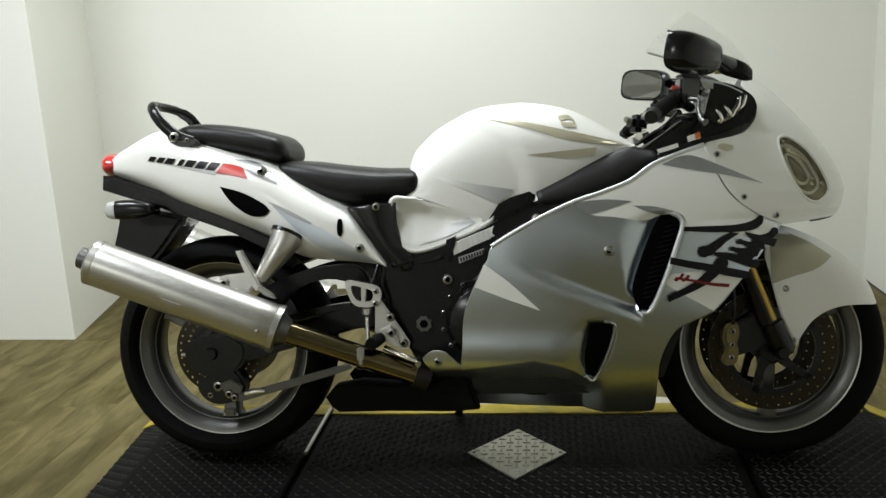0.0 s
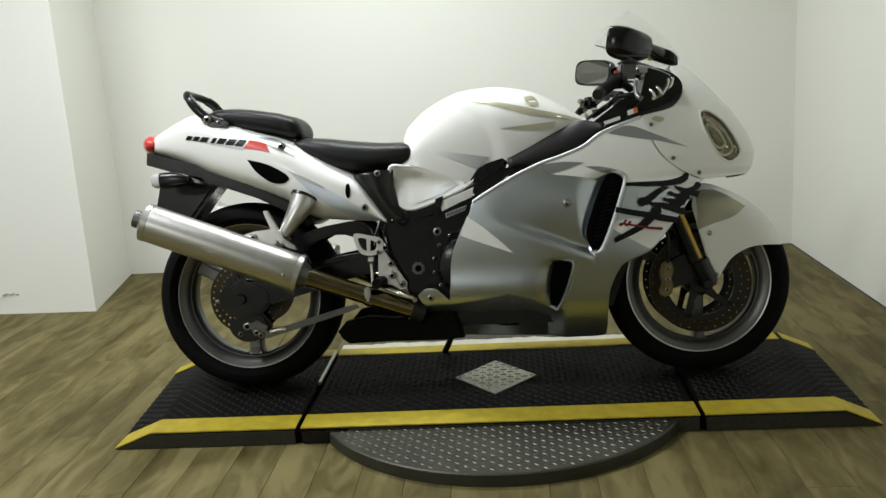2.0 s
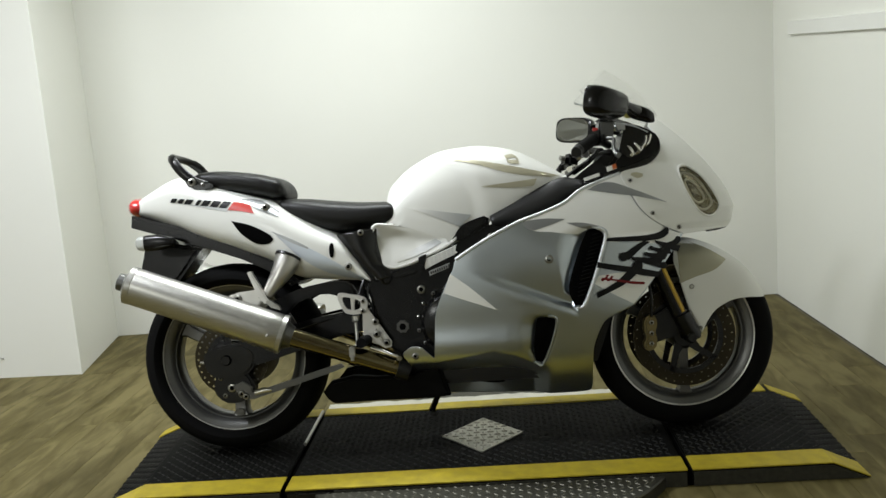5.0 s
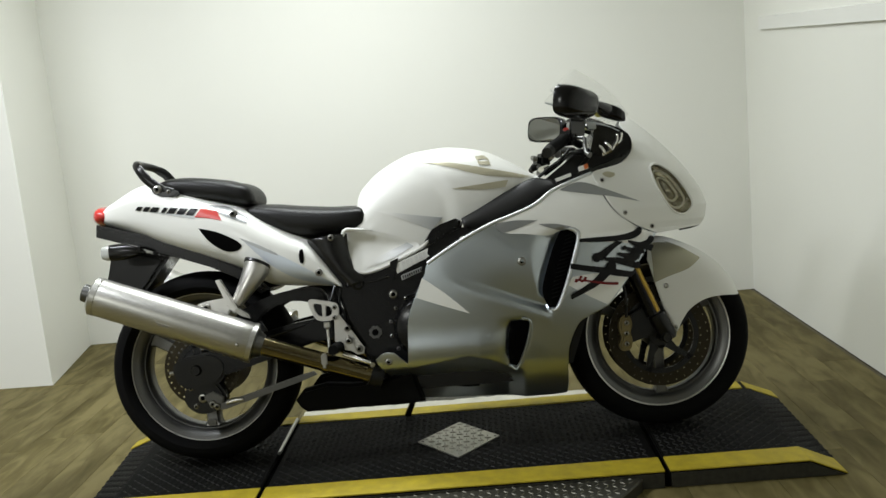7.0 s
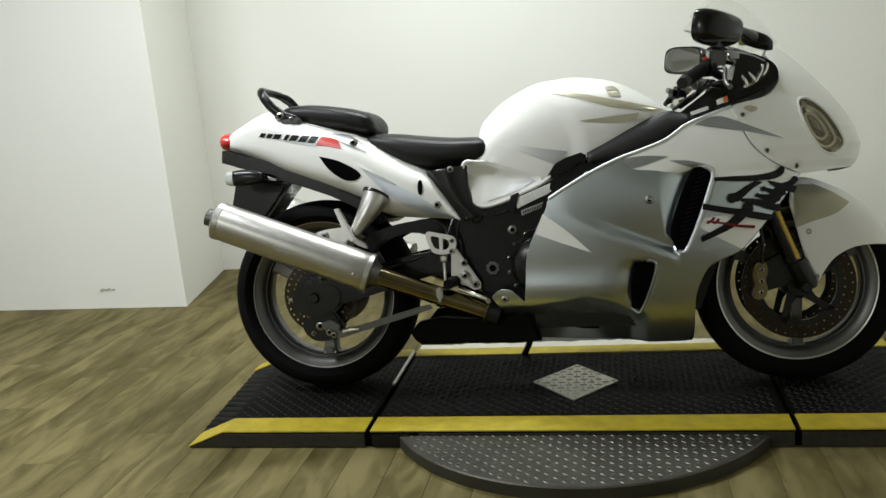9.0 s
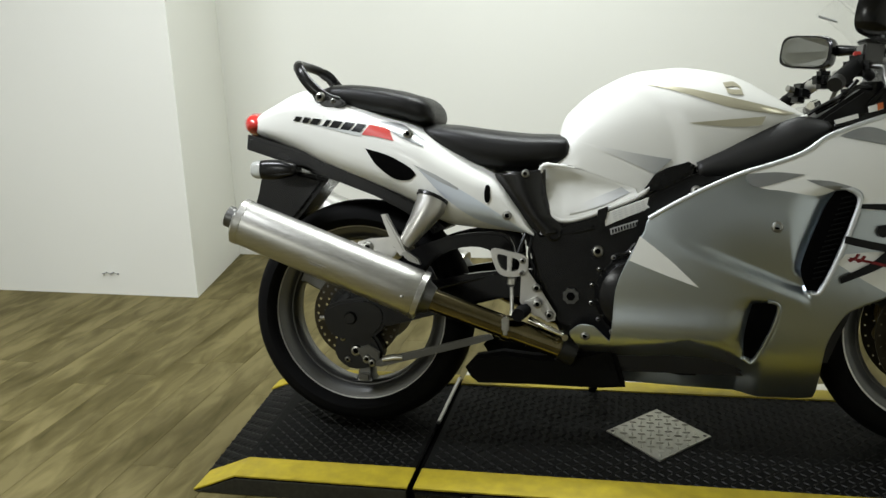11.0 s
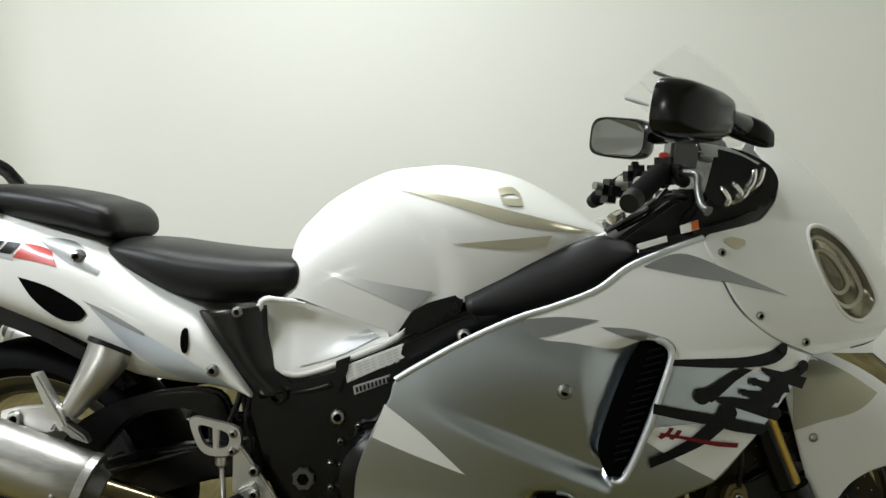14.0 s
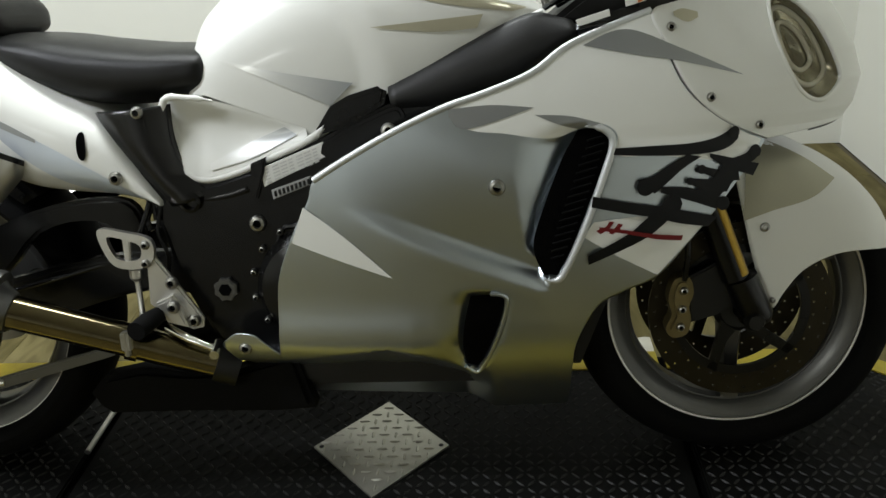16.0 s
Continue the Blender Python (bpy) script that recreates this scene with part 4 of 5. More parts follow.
part("engine", slab([(-0.14, 0.20), (-0.16, 0.32), (-0.08, 0.45), (0.0, 0.60), (0.20, 0.70), (0.42, 0.66), (0.50, 0.45), (0.40, 0.20)], -0.155, 0.155, 0.015), DARK, bike, "dark engine block")
clutch = lathe([(0.0005, -0.215), (0.055, -0.215), (0.085, -0.205), (0.098, -0.185), (0.10, -0.15), (0.0005, -0.15)], (0.0, 0, 0.40), 40, closed=False)
eng = part("clutch_cover", clutch, SATIN, bike, "black round clutch cover")
for k in range(8):
    a = radians(95 + 24 * k)
    bolt(eng, 0.108 * math.cos(a) + 0.0, -0.178, 0.40 + 0.108 * math.sin(a), 0.006)

# rider foot controls
hgr = [(-0.270, 0.492), (-0.262, 0.46), (-0.235, 0.42), (-0.192, 0.352), (-0.195, 0.336), (-0.214, 0.332), (-0.262, 0.362), (-0.283, 0.38), (-0.280, 0.44), (-0.285, 0.49)]
part("footrest_plate", slab(hgr, -0.205, -0.192, 0.004), ALU, bike, "aluminium footrest plate")
guard = bmesh.new()
ring_o, ring_i = smooth_loop([(-0.353, 0.515), (-0.31, 0.510), (-0.266, 0.496), (-0.264, 0.462), (-0.29, 0.446), (-0.328, 0.450), (-0.346, 0.475)], 4), smooth_loop([(-0.338, 0.502), (-0.31, 0.497), (-0.285, 0.487), (-0.284, 0.468), (-0.297, 0.460), (-0.322, 0.463), (-0.334, 0.478)], 4)
rows = [[(p[0], y, p[1]) for p in ring] for ring, y in ((ring_o, -0.200), (ring_o, -0.212), (ring_i, -0.212), (ring_i, -0.200))]
rings(guard, rows + rows[:1], caps=False)
part("heel_guard", guard, ALU, bike, "polished aluminium heel guard")
part("heel_guard_rib", slab([(-0.314, 0.50), (-0.300, 0.498), (-0.304, 0.458), (-0.314, 0.458)], -0.210, -0.200, 0.002), ALU, bike)
for x, z in ((-0.274, 0.487), (-0.277, 0.455)):
    bolt(bike, x, -0.214, z, 0.008)
for x, z in ((-0.240, 0.418), (-0.208, 0.350)):
    bolt(bike, x, -0.209, z, 0.0115)
part("footpeg_mount", slab([(-0.268, 0.385), (-0.24, 0.397), (-0.225, 0.372), (-0.214, 0.342), (-0.25, 0.352)], -0.222, -0.2, 0.004), ALU, bike)
bolt(bike, -0.236, -0.225, 0.380, 0.0115)
part("footpeg", tube([(-0.262, -0.205, 0.366), (-0.272, -0.245, 0.364), (-0.277, -0.288, 0.362)], [0.013, 0.017, 0.016], 12), RUBBER, bike, "black rubber footpeg")
part("brake_pedal", tube([(-0.258, -0.205, 0.338), (-0.215, -0.222, 0.322), (-0.165, -0.225, 0.302)], [0.008, 0.007, 0.006], 10), CHROME, bike, "chrome rear brake pedal")
part("pedal_tip", tube([(-0.172, -0.20, 0.306), (-0.166, -0.25, 0.303)], 0.008, 10), CHROME, bike)
part("master_cylinder", tube([(-0.305, -0.19, 0.44), (-0.305, -0.19, 0.425), (-0.305, -0.19, 0.418), (-0.304, -0.19, 0.36), (-0.302, -0.19, 0.355), (-0.301, -0.19, 0.325)], [0.012, 0.012, 0.005, 0.005, 0.009, 0.007], 12), ALU, bike, "brake master cylinder rod")
part("harness_wire", tube(smooth_loop([(-0.255, -0.17, 0.545), (-0.262, -0.18, 0.50), (-0.250, -0.178, 0.46), (-0.256, -0.175, 0.42)], 5, False), 0.0035, 8), PLASTIC, bike)
part("harness_wire", tube(smooth_loop([(-0.275, -0.15, 0.545), (-0.285, -0.16, 0.52), (-0.278, -0.165, 0.50)], 5, False), 0.005, 8), PLASTIC, bike)
part("reservoir_hose", tube(smooth_loop([(-0.29, -0.19, 0.50), (-0.275, -0.18, 0.54), (-0.27, -0.17, 0.56), (-0.265, -0.17, 0.52)], 4, False), 0.005, 8), PLASTIC, bike)

# exhaust, one silencer on each side
for s in SIDES:
    ea, eb, ec = Vector((-0.986, s * 0.320, 0.592)), Vector((-0.524, s * 0.262, 0.401)), Vector((-0.175, s * 0.185, 0.262))
    d, e = (eb - ea).normalized(), (ec - eb).normalized()
    ext = part("silencer", tube([ea - d * 0.002, ea + d * 0.004, ea + d * 0.02, eb - d * 0.06, eb - d * 0.015, eb], [0.045, 0.0555, 0.058, 0.0605, 0.0605, 0.054], 40), CAN, bike, "brushed steel silencer with a round end cap")
    part("tailpipe", tube([ea - d * 0.012, ea - d * 0.028, ea - d * 0.026, ea + d * 0.005], [0.020, 0.0225, 0.027, 0.028], 24), RIM, ext, "grey metal tailpipe tip")
    part("end_band", tube([ea + d * 0.004, ea + d * 0.006, ea + d * 0.022, ea + d * 0.024], [0.0555, 0.0592, 0.0592, 0.0575], 40), CAN, ext, "pressed steel end band")
    part("clamp", tube([eb - d * 0.012, eb - d * 0.010, eb + d * 0.004, eb + d * 0.006], [0.058, 0.063, 0.063, 0.055], 36), CAN, ext, "steel end band")
    part("joint", tube([eb + d * 0.002, eb + d * 0.012, eb + d * 0.030], [0.052, 0.042, 0.034], 30), RIM, ext)
    front = Vector((0, s, 0))
    front = (front - d * front.dot(d)).normalized()
    up = d.cross(front) if d.cross(front).z > 0 else front.cross(d)
    for u, v, wide in ((0.205, -0.006, 0.012), (0.212, -0.013, 0.05), (0.220, -0.019, 0.035)):
        a = ea + d * u + front * 0.0585 + up * v
        part("embossed_mark", tube([a, a + d * wide], 0.0012, 6), CAN, ext, "faint embossed mark")
    part("rivet", lathe([(0.0005, -0.004), (0.005, -0.003), (0.006, 0.002), (0.0005, 0.002)], eb - d * 0.04 + front * 0.0600 + up * -0.008, 12, closed=False), STEEL, ext)
    part("clamp_bolt", tube([eb + d * 0.014 + Vector((0, s * 0.035, 0.030)), eb + d * 0.014 + Vector((0, s * 0.05, 0.020))], 0.006, 8), STEEL, ext)
    pp = smooth_loop([eb + d * 0.01, eb * 0.66 + ec * 0.34, eb * 0.3 + ec * 0.7, ec], 6, False)
    part("exhaust_pipe", tube(pp, 0.029, 24), PIPE, bike, "golden heat-tinted exhaust pipe")
    part("pipe_clamp", tube([eb * 0.42 + ec * 0.58, eb * 0.37 + ec * 0.63], 0.033, 24), PIPE, bike)
    band = eb * 0.395 + ec * 0.605
    part("clamp_bolt", tube([band + Vector((0, s * 0.034, 0.032)), band + Vector((0, s * 0.034, -0.012))], 0.0055, 8), STEEL, bike, "steel clamp bolt")
    part("clamp_lug", box(bmesh.new(), -0.009, 0.009, -0.006, 0.006, -0.016, 0.016, 0.002), STEEL, bike).matrix_basis = pose(*(band + Vector((0, s * 0.033, 0.014))))
    part("pipe_clamp", tube([ec - e * 0.01, ec + e * 0.03], 0.034, 24), DARK, bike)
cone = tube([(-0.508, -0.190, 0.640), (-0.513, -0.195, 0.622), (-0.538, -0.21, 0.58), (-0.568, -0.222, 0.535), (-0.575, -0.225, 0.522)], [0.040, 0.040, 0.030, 0.020, 0.014], 24)
part("footrest_bracket", cone, ALU, bike, "tapered aluminium passenger footrest bracket")
part("footrest_bracket", tube([(-0.507, -0.189, 0.646), (-0.510, -0.192, 0.638)], 0.0425, 24), PLASTIC, bike, "black rubber collar")
part("silencer_hanger", slab([(-0.70, 0.512), (-0.695, 0.532), (-0.665, 0.540), (-0.61, 0.545), (-0.575, 0.53), (-0.60, 0.495), (-0.655, 0.485)], -0.240, -0.228, 0.004), ALU, bike, "aluminium silencer hanger")
bolt(bike, -0.667, -0.244, 0.519, 0.015)
part("passenger_footpeg", slab([(-0.630, 0.602), (-0.617, 0.604), (-0.585, 0.545), (-0.565, 0.508), (-0.580, 0.498), (-0.602, 0.530)], -0.252, -0.225, 0.004), ALU, bike, "folded aluminium passenger footpeg")
part("passenger_footpeg", slab([(-0.60, 0.522), (-0.575, 0.518), (-0.535, 0.490), (-0.53, 0.476), (-0.56, 0.486)], -0.250, -0.225, 0.004), STEEL, bike, "folded peg pivot")

# fairing: a half-width that follows height, rounded off towards the nose
ZW = np.array(smooth_loop([(0.10, 0.085, 0), (0.14, 0.122, 0), (0.18, 0.158, 0), (0.23, 0.196, 0), (0.29, 0.230, 0), (0.36, 0.257, 0), (0.44, 0.274, 0), (0.55, 0.281, 0), (0.66, 0.275, 0), (0.75, 0.255, 0), (0.83, 0.221, 0), (0.90, 0.177, 0), (0.96, 0.130, 0), (1.02, 0.07, 0)], 12, False))[:, :2].T
ZT = ([0.12, 0.50, 0.62, 0.645, 0.665, 0.71, 0.76, 0.81, 0.865, 0.916, 0.96, 1.00, 1.03], [1.05, 1.02, 0.95, 0.918, 0.932, 0.943, 0.928, 0.899, 0.860, 0.816, 0.774, 0.730, 0.69])


def fair_y(x, z):
    w, tip = float(np.interp(z, *ZW)), float(np.interp(z, *ZT))
    fold = float(np.interp(x, [-0.16, -0.05, 0.047, 0.126, 0.191, 0.262], [0.274, 0.278, 0.292, 0.309, 0.289, 0.252]))
    w += 0.022 * math.exp(-((z - 0.315) / 0.055) ** 2) * min(1.0, max(0.0, (0.31 - x) / 0.14))
    if z < fold:
        tuck = w - 0.055 * min(1.0, (fold - z) / 0.05) ** 0.7
        w += (tuck - w) * min(1.0, max(0.0, (0.30 - x) / 0.05))
    if x > 0.28:
        u = min(1.0, (x - 0.28) / (tip - 0.28))
        return -w * math.sqrt(max(0.0, 1 - u * u))
    return -w * (1 - 0.10 * ((0.28 - x) / 0.35) ** 2)


DUCT = [(0.440, 0.662), (0.470, 0.662), (0.487, 0.638), (0.455, 0.545), (0.407, 0.432), (0.385, 0.434), (0.369, 0.480), (0.382, 0.535), (0.415, 0.62)]
VENT = [(0.268, 0.402), (0.300, 0.404), (0.322, 0.394), (0.308, 0.330), (0.277, 0.258), (0.257, 0.266), (0.252, 0.31)]


def edge_distance(x, z, poly):
    """Distance to the outline, negative inside."""
    inside, best = False, 9.0
    for (ax, az), (bx, bz) in zip(poly, poly[1:] + poly[:1]):
        if (az > z) != (bz > z) and x < (bx - ax) * (z - az) / (bz - az) + ax:
            inside = not inside
        t = max(0.0, min(1.0, ((x - ax) * (bx - ax) + (z - az) * (bz - az)) / ((bx - ax) ** 2 + (bz - az) ** 2)))
        best = min(best, math.hypot(x - ax - t * (bx - ax), z - az - t * (bz - az)))
    return -best if inside else best


def dent(x, z):
    """How far the skin falls in around the two air outlets: a long slope behind, a sharp lip in front."""
    deep = 0.0
    for poly, depth, slope in ((DUCT, 0.050, 0.075), (VENT, 0.040, 0.055)):
        dd = edge_distance(x, z, poly)
        if dd < 0:
            deep = max(deep, depth * min(1.0, 0.55 - dd / 0.03))
        else:
            mid = 0.5 * (min(q[0] for q in poly) + max(q[0] for q in poly)) + 0.55 * (z - 0.5 * (min(q[1] for q in poly) + max(q[1] for q in poly))) * 0.6
            reach = slope if x < mid else 0.011
            low, high = min(q[1] for q in poly), max(q[1] for q in poly)
            fade = max(0.0, min(1.0, (z - low + 0.004) / 0.05)) * max(0.0, min(1.0, (high - z + 0.012) / 0.03))
            if dd < reach:
                deep = max(deep, depth * 0.55 * (1 - dd / reach) ** 2 * fade)
    rise = z - (0.499 - 0.418 * (x - 0.199))
    ahead = float(np.interp(z, [0.43, 0.64], [0.395, 0.47]))
    grow = min(1.0, max(0.0, (x - 0.06) / 0.26))
    reach = grow * grow * (3 - 2 * grow) * min(1.0, max(0.0, (ahead - x) / 0.02))
    step = min(1.0, max(0.0, (rise + 0.012) / 0.030))
    hollow = 0.026 * reach * (step * step * (3 - 2 * step) * max(0.0, 1 - max(0.0, rise - 0.01) / 0.17) ** 1.6)
    shelf = 0.003 * reach * math.exp(-((rise + 0.022) / 0.02) ** 2)
    return max(deep, hollow) - shelf


def skin_y(x, z):
    return fair_y(x, z) + dent(x, z)


def paint_y(x, z):
    """The skin without the air outlets' depth: where paint areas lie."""
    return fair_y(x, z) + (min(dent(x, z), 0.03) if x < 0.452 else 0.0)


FU = [(-0.157, 0.314), (-0.132, 0.333), (-0.100, 0.332), (-0.083, 0.318), (-0.053, 0.292), (-0.052, 0.34), (-0.044, 0.43), (-0.012, 0.51), (0.018, 0.565), (0.030, 0.598), (0.075, 0.625), (0.15, 0.665), (0.235, 0.702), (0.30, 0.722), (0.37, 0.748), (0.42, 0.782), (0.47, 0.803), (0.555, 0.831), (0.575, 0.775), (0.605, 0.715), (0.66, 0.665), (0.735, 0.628)]
FL = [(-0.157, 0.306), (-0.125, 0.255), (-0.098, 0.205), (-0.072, 0.168), (0.05, 0.158), (0.232, 0.150), (0.33, 0.148), (0.415, 0.150), (0.432, 0.165), (0.434, 0.25), (0.440, 0.31), (0.47, 0.375), (0.51, 0.400), (0.565, 0.425), (0.61, 0.475), (0.66, 0.535), (0.735, 0.628)]
for s in SIDES:
    bm = patch(FU, FL, skin_y, 0, 90, 10)
    ob = part("side_fairing", sided(bm, s), SILVER, bike, "silver side fairing with two black air outlets")
    thicken(ob, 0.003)
    # Black sheets just below the lips paint the shaded depth of both outlets.
    part("outlet_shade_sheet", sided(patch([(0.440, 0.662), (0.415, 0.62), (0.382, 0.535), (0.369, 0.480), (0.385, 0.434)], [(0.462, 0.664), (0.487, 0.638), (0.455, 0.545), (0.43, 0.48), (0.407, 0.432)], lambda x, z: fair_y(x, z) + 0.007, 0.0, 18, 10), s), SHADOWED, bike, "black sheet for the upper outlet's shaded depth")
    part("outlet_shade_sheet", sided(patch([(0.268, 0.402), (0.258, 0.36), (0.252, 0.31), (0.257, 0.266)], [(0.310, 0.404), (0.322, 0.390), (0.306, 0.328), (0.277, 0.258)], lambda x, z: fair_y(x, z) + 0.006, 0.0, 16, 10), s), SHADOWED, bike, "black sheet for the lower outlet's shaded depth")
    for k in range(16):
        z = 0.462 + 0.0122 * k
        xa, xb = np.interp(z, [0.434, 0.48, 0.535, 0.62, 0.662], [0.387, 0.370, 0.383, 0.416, 0.441]), np.interp(z, [0.432, 0.48, 0.545, 0.638, 0.662], [0.406, 0.43, 0.455, 0.486, 0.466])
        xa = xa + 0.45 * (xb - xa)
        part("grille_rib", sided(tube([(x, fair_y(x, z) + 0.0045, z + 0.25 * (x - xa)) for x in (xa, 0.5 * (xa + xb), xb - 0.004)], 0.0021, 6), s), RUBBER, bike)
    # belly pan
    belly = [(-0.43, 0.200), (-0.402, 0.232), (-0.33, 0.246), (-0.25, 0.238), (-0.16, 0.240), (-0.05, 0.27), (-0.02, 0.165), (-0.09, 0.160), (-0.25, 0.162), (-0.395, 0.160), (-0.415, 0.175)]
    part("belly_pan", sided(slab(belly, -0.175, -0.12, 0.01), s), RUBBER, bike, "black belly pan")
    rim = tube(smooth_loop([(x, -abs(skin_y(x, z)) - 0.001, z) for x, z in FU[9:18]], 5, False), 0.0056, 10)
    part("fairing_edge", sided(rim, s), LIP, bike, "fairing edge in paler silver for its highlight")
    lipc = [(0.452, 0.668), (0.478, 0.662), (0.492, 0.640), (0.475, 0.585), (0.452, 0.52), (0.425, 0.455), (0.408, 0.428), (0.385, 0.428)]
    part("duct_lip", sided(tube(smooth_loop([(x, fair_y(x, z) - 0.001, z) for x, z in lipc], 6, False), [0.0015] + [0.003] * 3 + [0.006] * (6 * 7 - 9) + [0.005, 0.004, 0.003, 0.002, 0.0015, 0.001], 10), s), LIP, bike, "outlet lip in paler silver for its highlight")
    lipv = [(0.300, 0.407), (0.326, 0.396), (0.314, 0.335), (0.279, 0.252), (0.254, 0.262)]
    part("duct_lip", sided(tube(smooth_loop([(x, fair_y(x, z) - 0.0005, z) for x, z in lipv], 6, False), 0.004, 8), s), SILVER, bike, "lip of the lower air outlet")
    white_top = patch([(0.25, 0.708), (0.37, 0.746), (0.42, 0.780), (0.47, 0.801), (0.552, 0.829), (0.574, 0.775), (0.604, 0.715), (0.66, 0.665), (0.728, 0.630)], [(0.25, 0.703), (0.272, 0.671), (0.33, 0.662), (0.40, 0.651), (0.438, 0.662), (0.472, 0.671), (0.498, 0.655), (0.500, 0.622), (0.56, 0.618), (0.64, 0.606), (0.712, 0.602)], paint_y, 0.0028, 40, 8)
    part("white_paint_area", sided(white_top, s), WHITE, bike, "pearl white upper fairing paint")
    white_low = patch([(0.462, 0.520), (0.54, 0.525), (0.640, 0.512)], [(0.447, 0.497), (0.50, 0.463), (0.564, 0.427)], fair_y, 0.0028, 12, 8)
    part("white_paint_area", sided(white_low, s), WHITE, bike, "pearl white paint panel")
    dart = patch([(0.010, 0.556), (0.075, 0.505), (0.147, 0.436)], [(-0.014, 0.497), (0.06, 0.468), (0.147, 0.436)], skin_y, 0.0030, 8, 8)
    part("white_dart", sided(dart, s), WHITE, bike, "white dart graphic")
    dart = patch([(0.245, 0.701), (0.31, 0.705), (0.373, 0.699)], [(0.245, 0.690), (0.272, 0.671), (0.373, 0.699)], paint_y, 0.0042, 5, 8)
    part("grey_dart", sided(dart, s), GREY, bike, "grey dart graphic")
    dart = patch([(0.374, 0.688), (0.427, 0.684), (0.474, 0.671)], [(0.374, 0.688), (0.41, 0.672), (0.440, 0.663)], paint_y, 0.0042, 5, 8)
    part("grey_dart", sided(dart, s), GREY, bike, "grey dart graphic")
    dart = patch([(0.450, 0.786), (0.515, 0.806), (0.60, 0.774), (0.697, 0.730)], [(0.450, 0.785), (0.53, 0.768), (0.60, 0.755), (0.697, 0.730)], fair_y, 0.0046, 6, 8)
    part("grey_dart", sided(dart, s), GREY, bike, "grey dart graphic")
# Black patch on the skin paints the shade of a slot.
part("drain_slot_patch", patch([(0.072, 0.205), (0.11, 0.208), (0.155, 0.196)], [(0.072, 0.198), (0.11, 0.190), (0.155, 0.190)], skin_y, 0.003, 4, 6), SHADOWED, bike, "black patch for a shaded slot in the lower fairing")
bolt(bike, 0.315, skin_y(0.315, 0.581) - 0.002, 0.581, 0.0140)
bolt(bike, -0.118, fair_y(-0.118, 0.305) - 0.003, 0.305, 0.012)

# brush-stroke emblem in black, script as a red bar
def stroke(upper, lower, lift):
    part("emblem_stroke", patch(upper, lower, fair_y, lift, 5, 8), BLACKGLOSS, bike, "black brush-stroke emblem")


def stroke_end(x, z, r):
    arc = [(-1, 0), (-0.7, 0.7), (0, 1), (0.7, 0.7), (1, 0)]
    part("emblem_stroke", patch([(x + u * r, z + v * r) for u, v in arc], [(x + u * r, z - v * r) for u, v in arc], fair_y, 0.0086, 5, 4), BLACKGLOSS, bike, "rounded end of a brush stroke")


stroke([(0.49, 0.633), (0.555, 0.633), (0.608, 0.633), (0.644, 0.637), (0.667, 0.644), (0.677, 0.652)], [(0.49, 0.623), (0.555, 0.618), (0.608, 0.616), (0.653, 0.618), (0.676, 0.625), (0.69, 0.636)], 0.0054)
stroke([(0.606, 0.617), (0.577, 0.602), (0.551, 0.587), (0.528, 0.583)], [(0.628, 0.612), (0.6, 0.596), (0.578, 0.578), (0.556, 0.56)], 0.0057)
stroke([(0.642, 0.616), (0.676, 0.607), (0.723, 0.594)], [(0.642, 0.61), (0.667, 0.594), (0.713, 0.576)], 0.0060)
stroke([(0.679, 0.606), (0.701, 0.612), (0.71, 0.622)], [(0.692, 0.602), (0.711, 0.598), (0.724, 0.609)], 0.0063)
stroke([(0.626, 0.599), (0.654, 0.591), (0.689, 0.583)], [(0.631, 0.587), (0.659, 0.575), (0.691, 0.571)], 0.0066)
stroke([(0.605, 0.581), (0.645, 0.576), (0.68, 0.573)], [(0.611, 0.571), (0.636, 0.56), (0.67, 0.555)], 0.0069)
stroke([(0.565, 0.57), (0.614, 0.565), (0.664, 0.546)], [(0.565, 0.561), (0.61, 0.546), (0.655, 0.529)], 0.0072)
stroke([(0.664, 0.598), (0.649, 0.58), (0.623, 0.564), (0.612, 0.551)], [(0.692, 0.591), (0.682, 0.573), (0.664, 0.555), (0.646, 0.54)], 0.0075)
stroke([(0.46, 0.562), (0.513, 0.55), (0.57, 0.539), (0.602, 0.531), (0.656, 0.518)], [(0.458, 0.545), (0.513, 0.532), (0.557, 0.523), (0.593, 0.512), (0.641, 0.503)], 0.0078)
stroke([(0.57, 0.545), (0.548, 0.527), (0.514, 0.499), (0.453, 0.467)], [(0.598, 0.538), (0.575, 0.516), (0.537, 0.488), (0.454, 0.452)], 0.0081)
stroke_end(0.682, 0.645, 0.009)
stroke_end(0.541, 0.572, 0.014)
stroke_end(0.716, 0.614, 0.01)
stroke_end(0.664, 0.538, 0.011)
stroke_end(0.583, 0.542, 0.016)
stroke_end(0.629, 0.593, 0.007)
stroke_end(0.611, 0.576, 0.006)
part("script_bar", patch([(0.47, 0.514), (0.514, 0.506), (0.558, 0.497), (0.601, 0.492)], [(0.47, 0.508), (0.514, 0.5), (0.559, 0.489), (0.599, 0.484)], fair_y, 0.0095, 4, 8), DARKRED, bike, "red script bar")
part("script_bar", patch([(0.485, 0.522), (0.48, 0.514), (0.465, 0.508)], [(0.493, 0.521), (0.487, 0.512), (0.472, 0.502)], fair_y, 0.0095, 4, 8), DARKRED, bike, "red script bar")
part("script_bar", patch([(0.499, 0.518), (0.494, 0.511), (0.484, 0.503)], [(0.506, 0.516), (0.501, 0.508), (0.491, 0.501)], fair_y, 0.0095, 4, 8), DARKRED, bike, "red script bar")

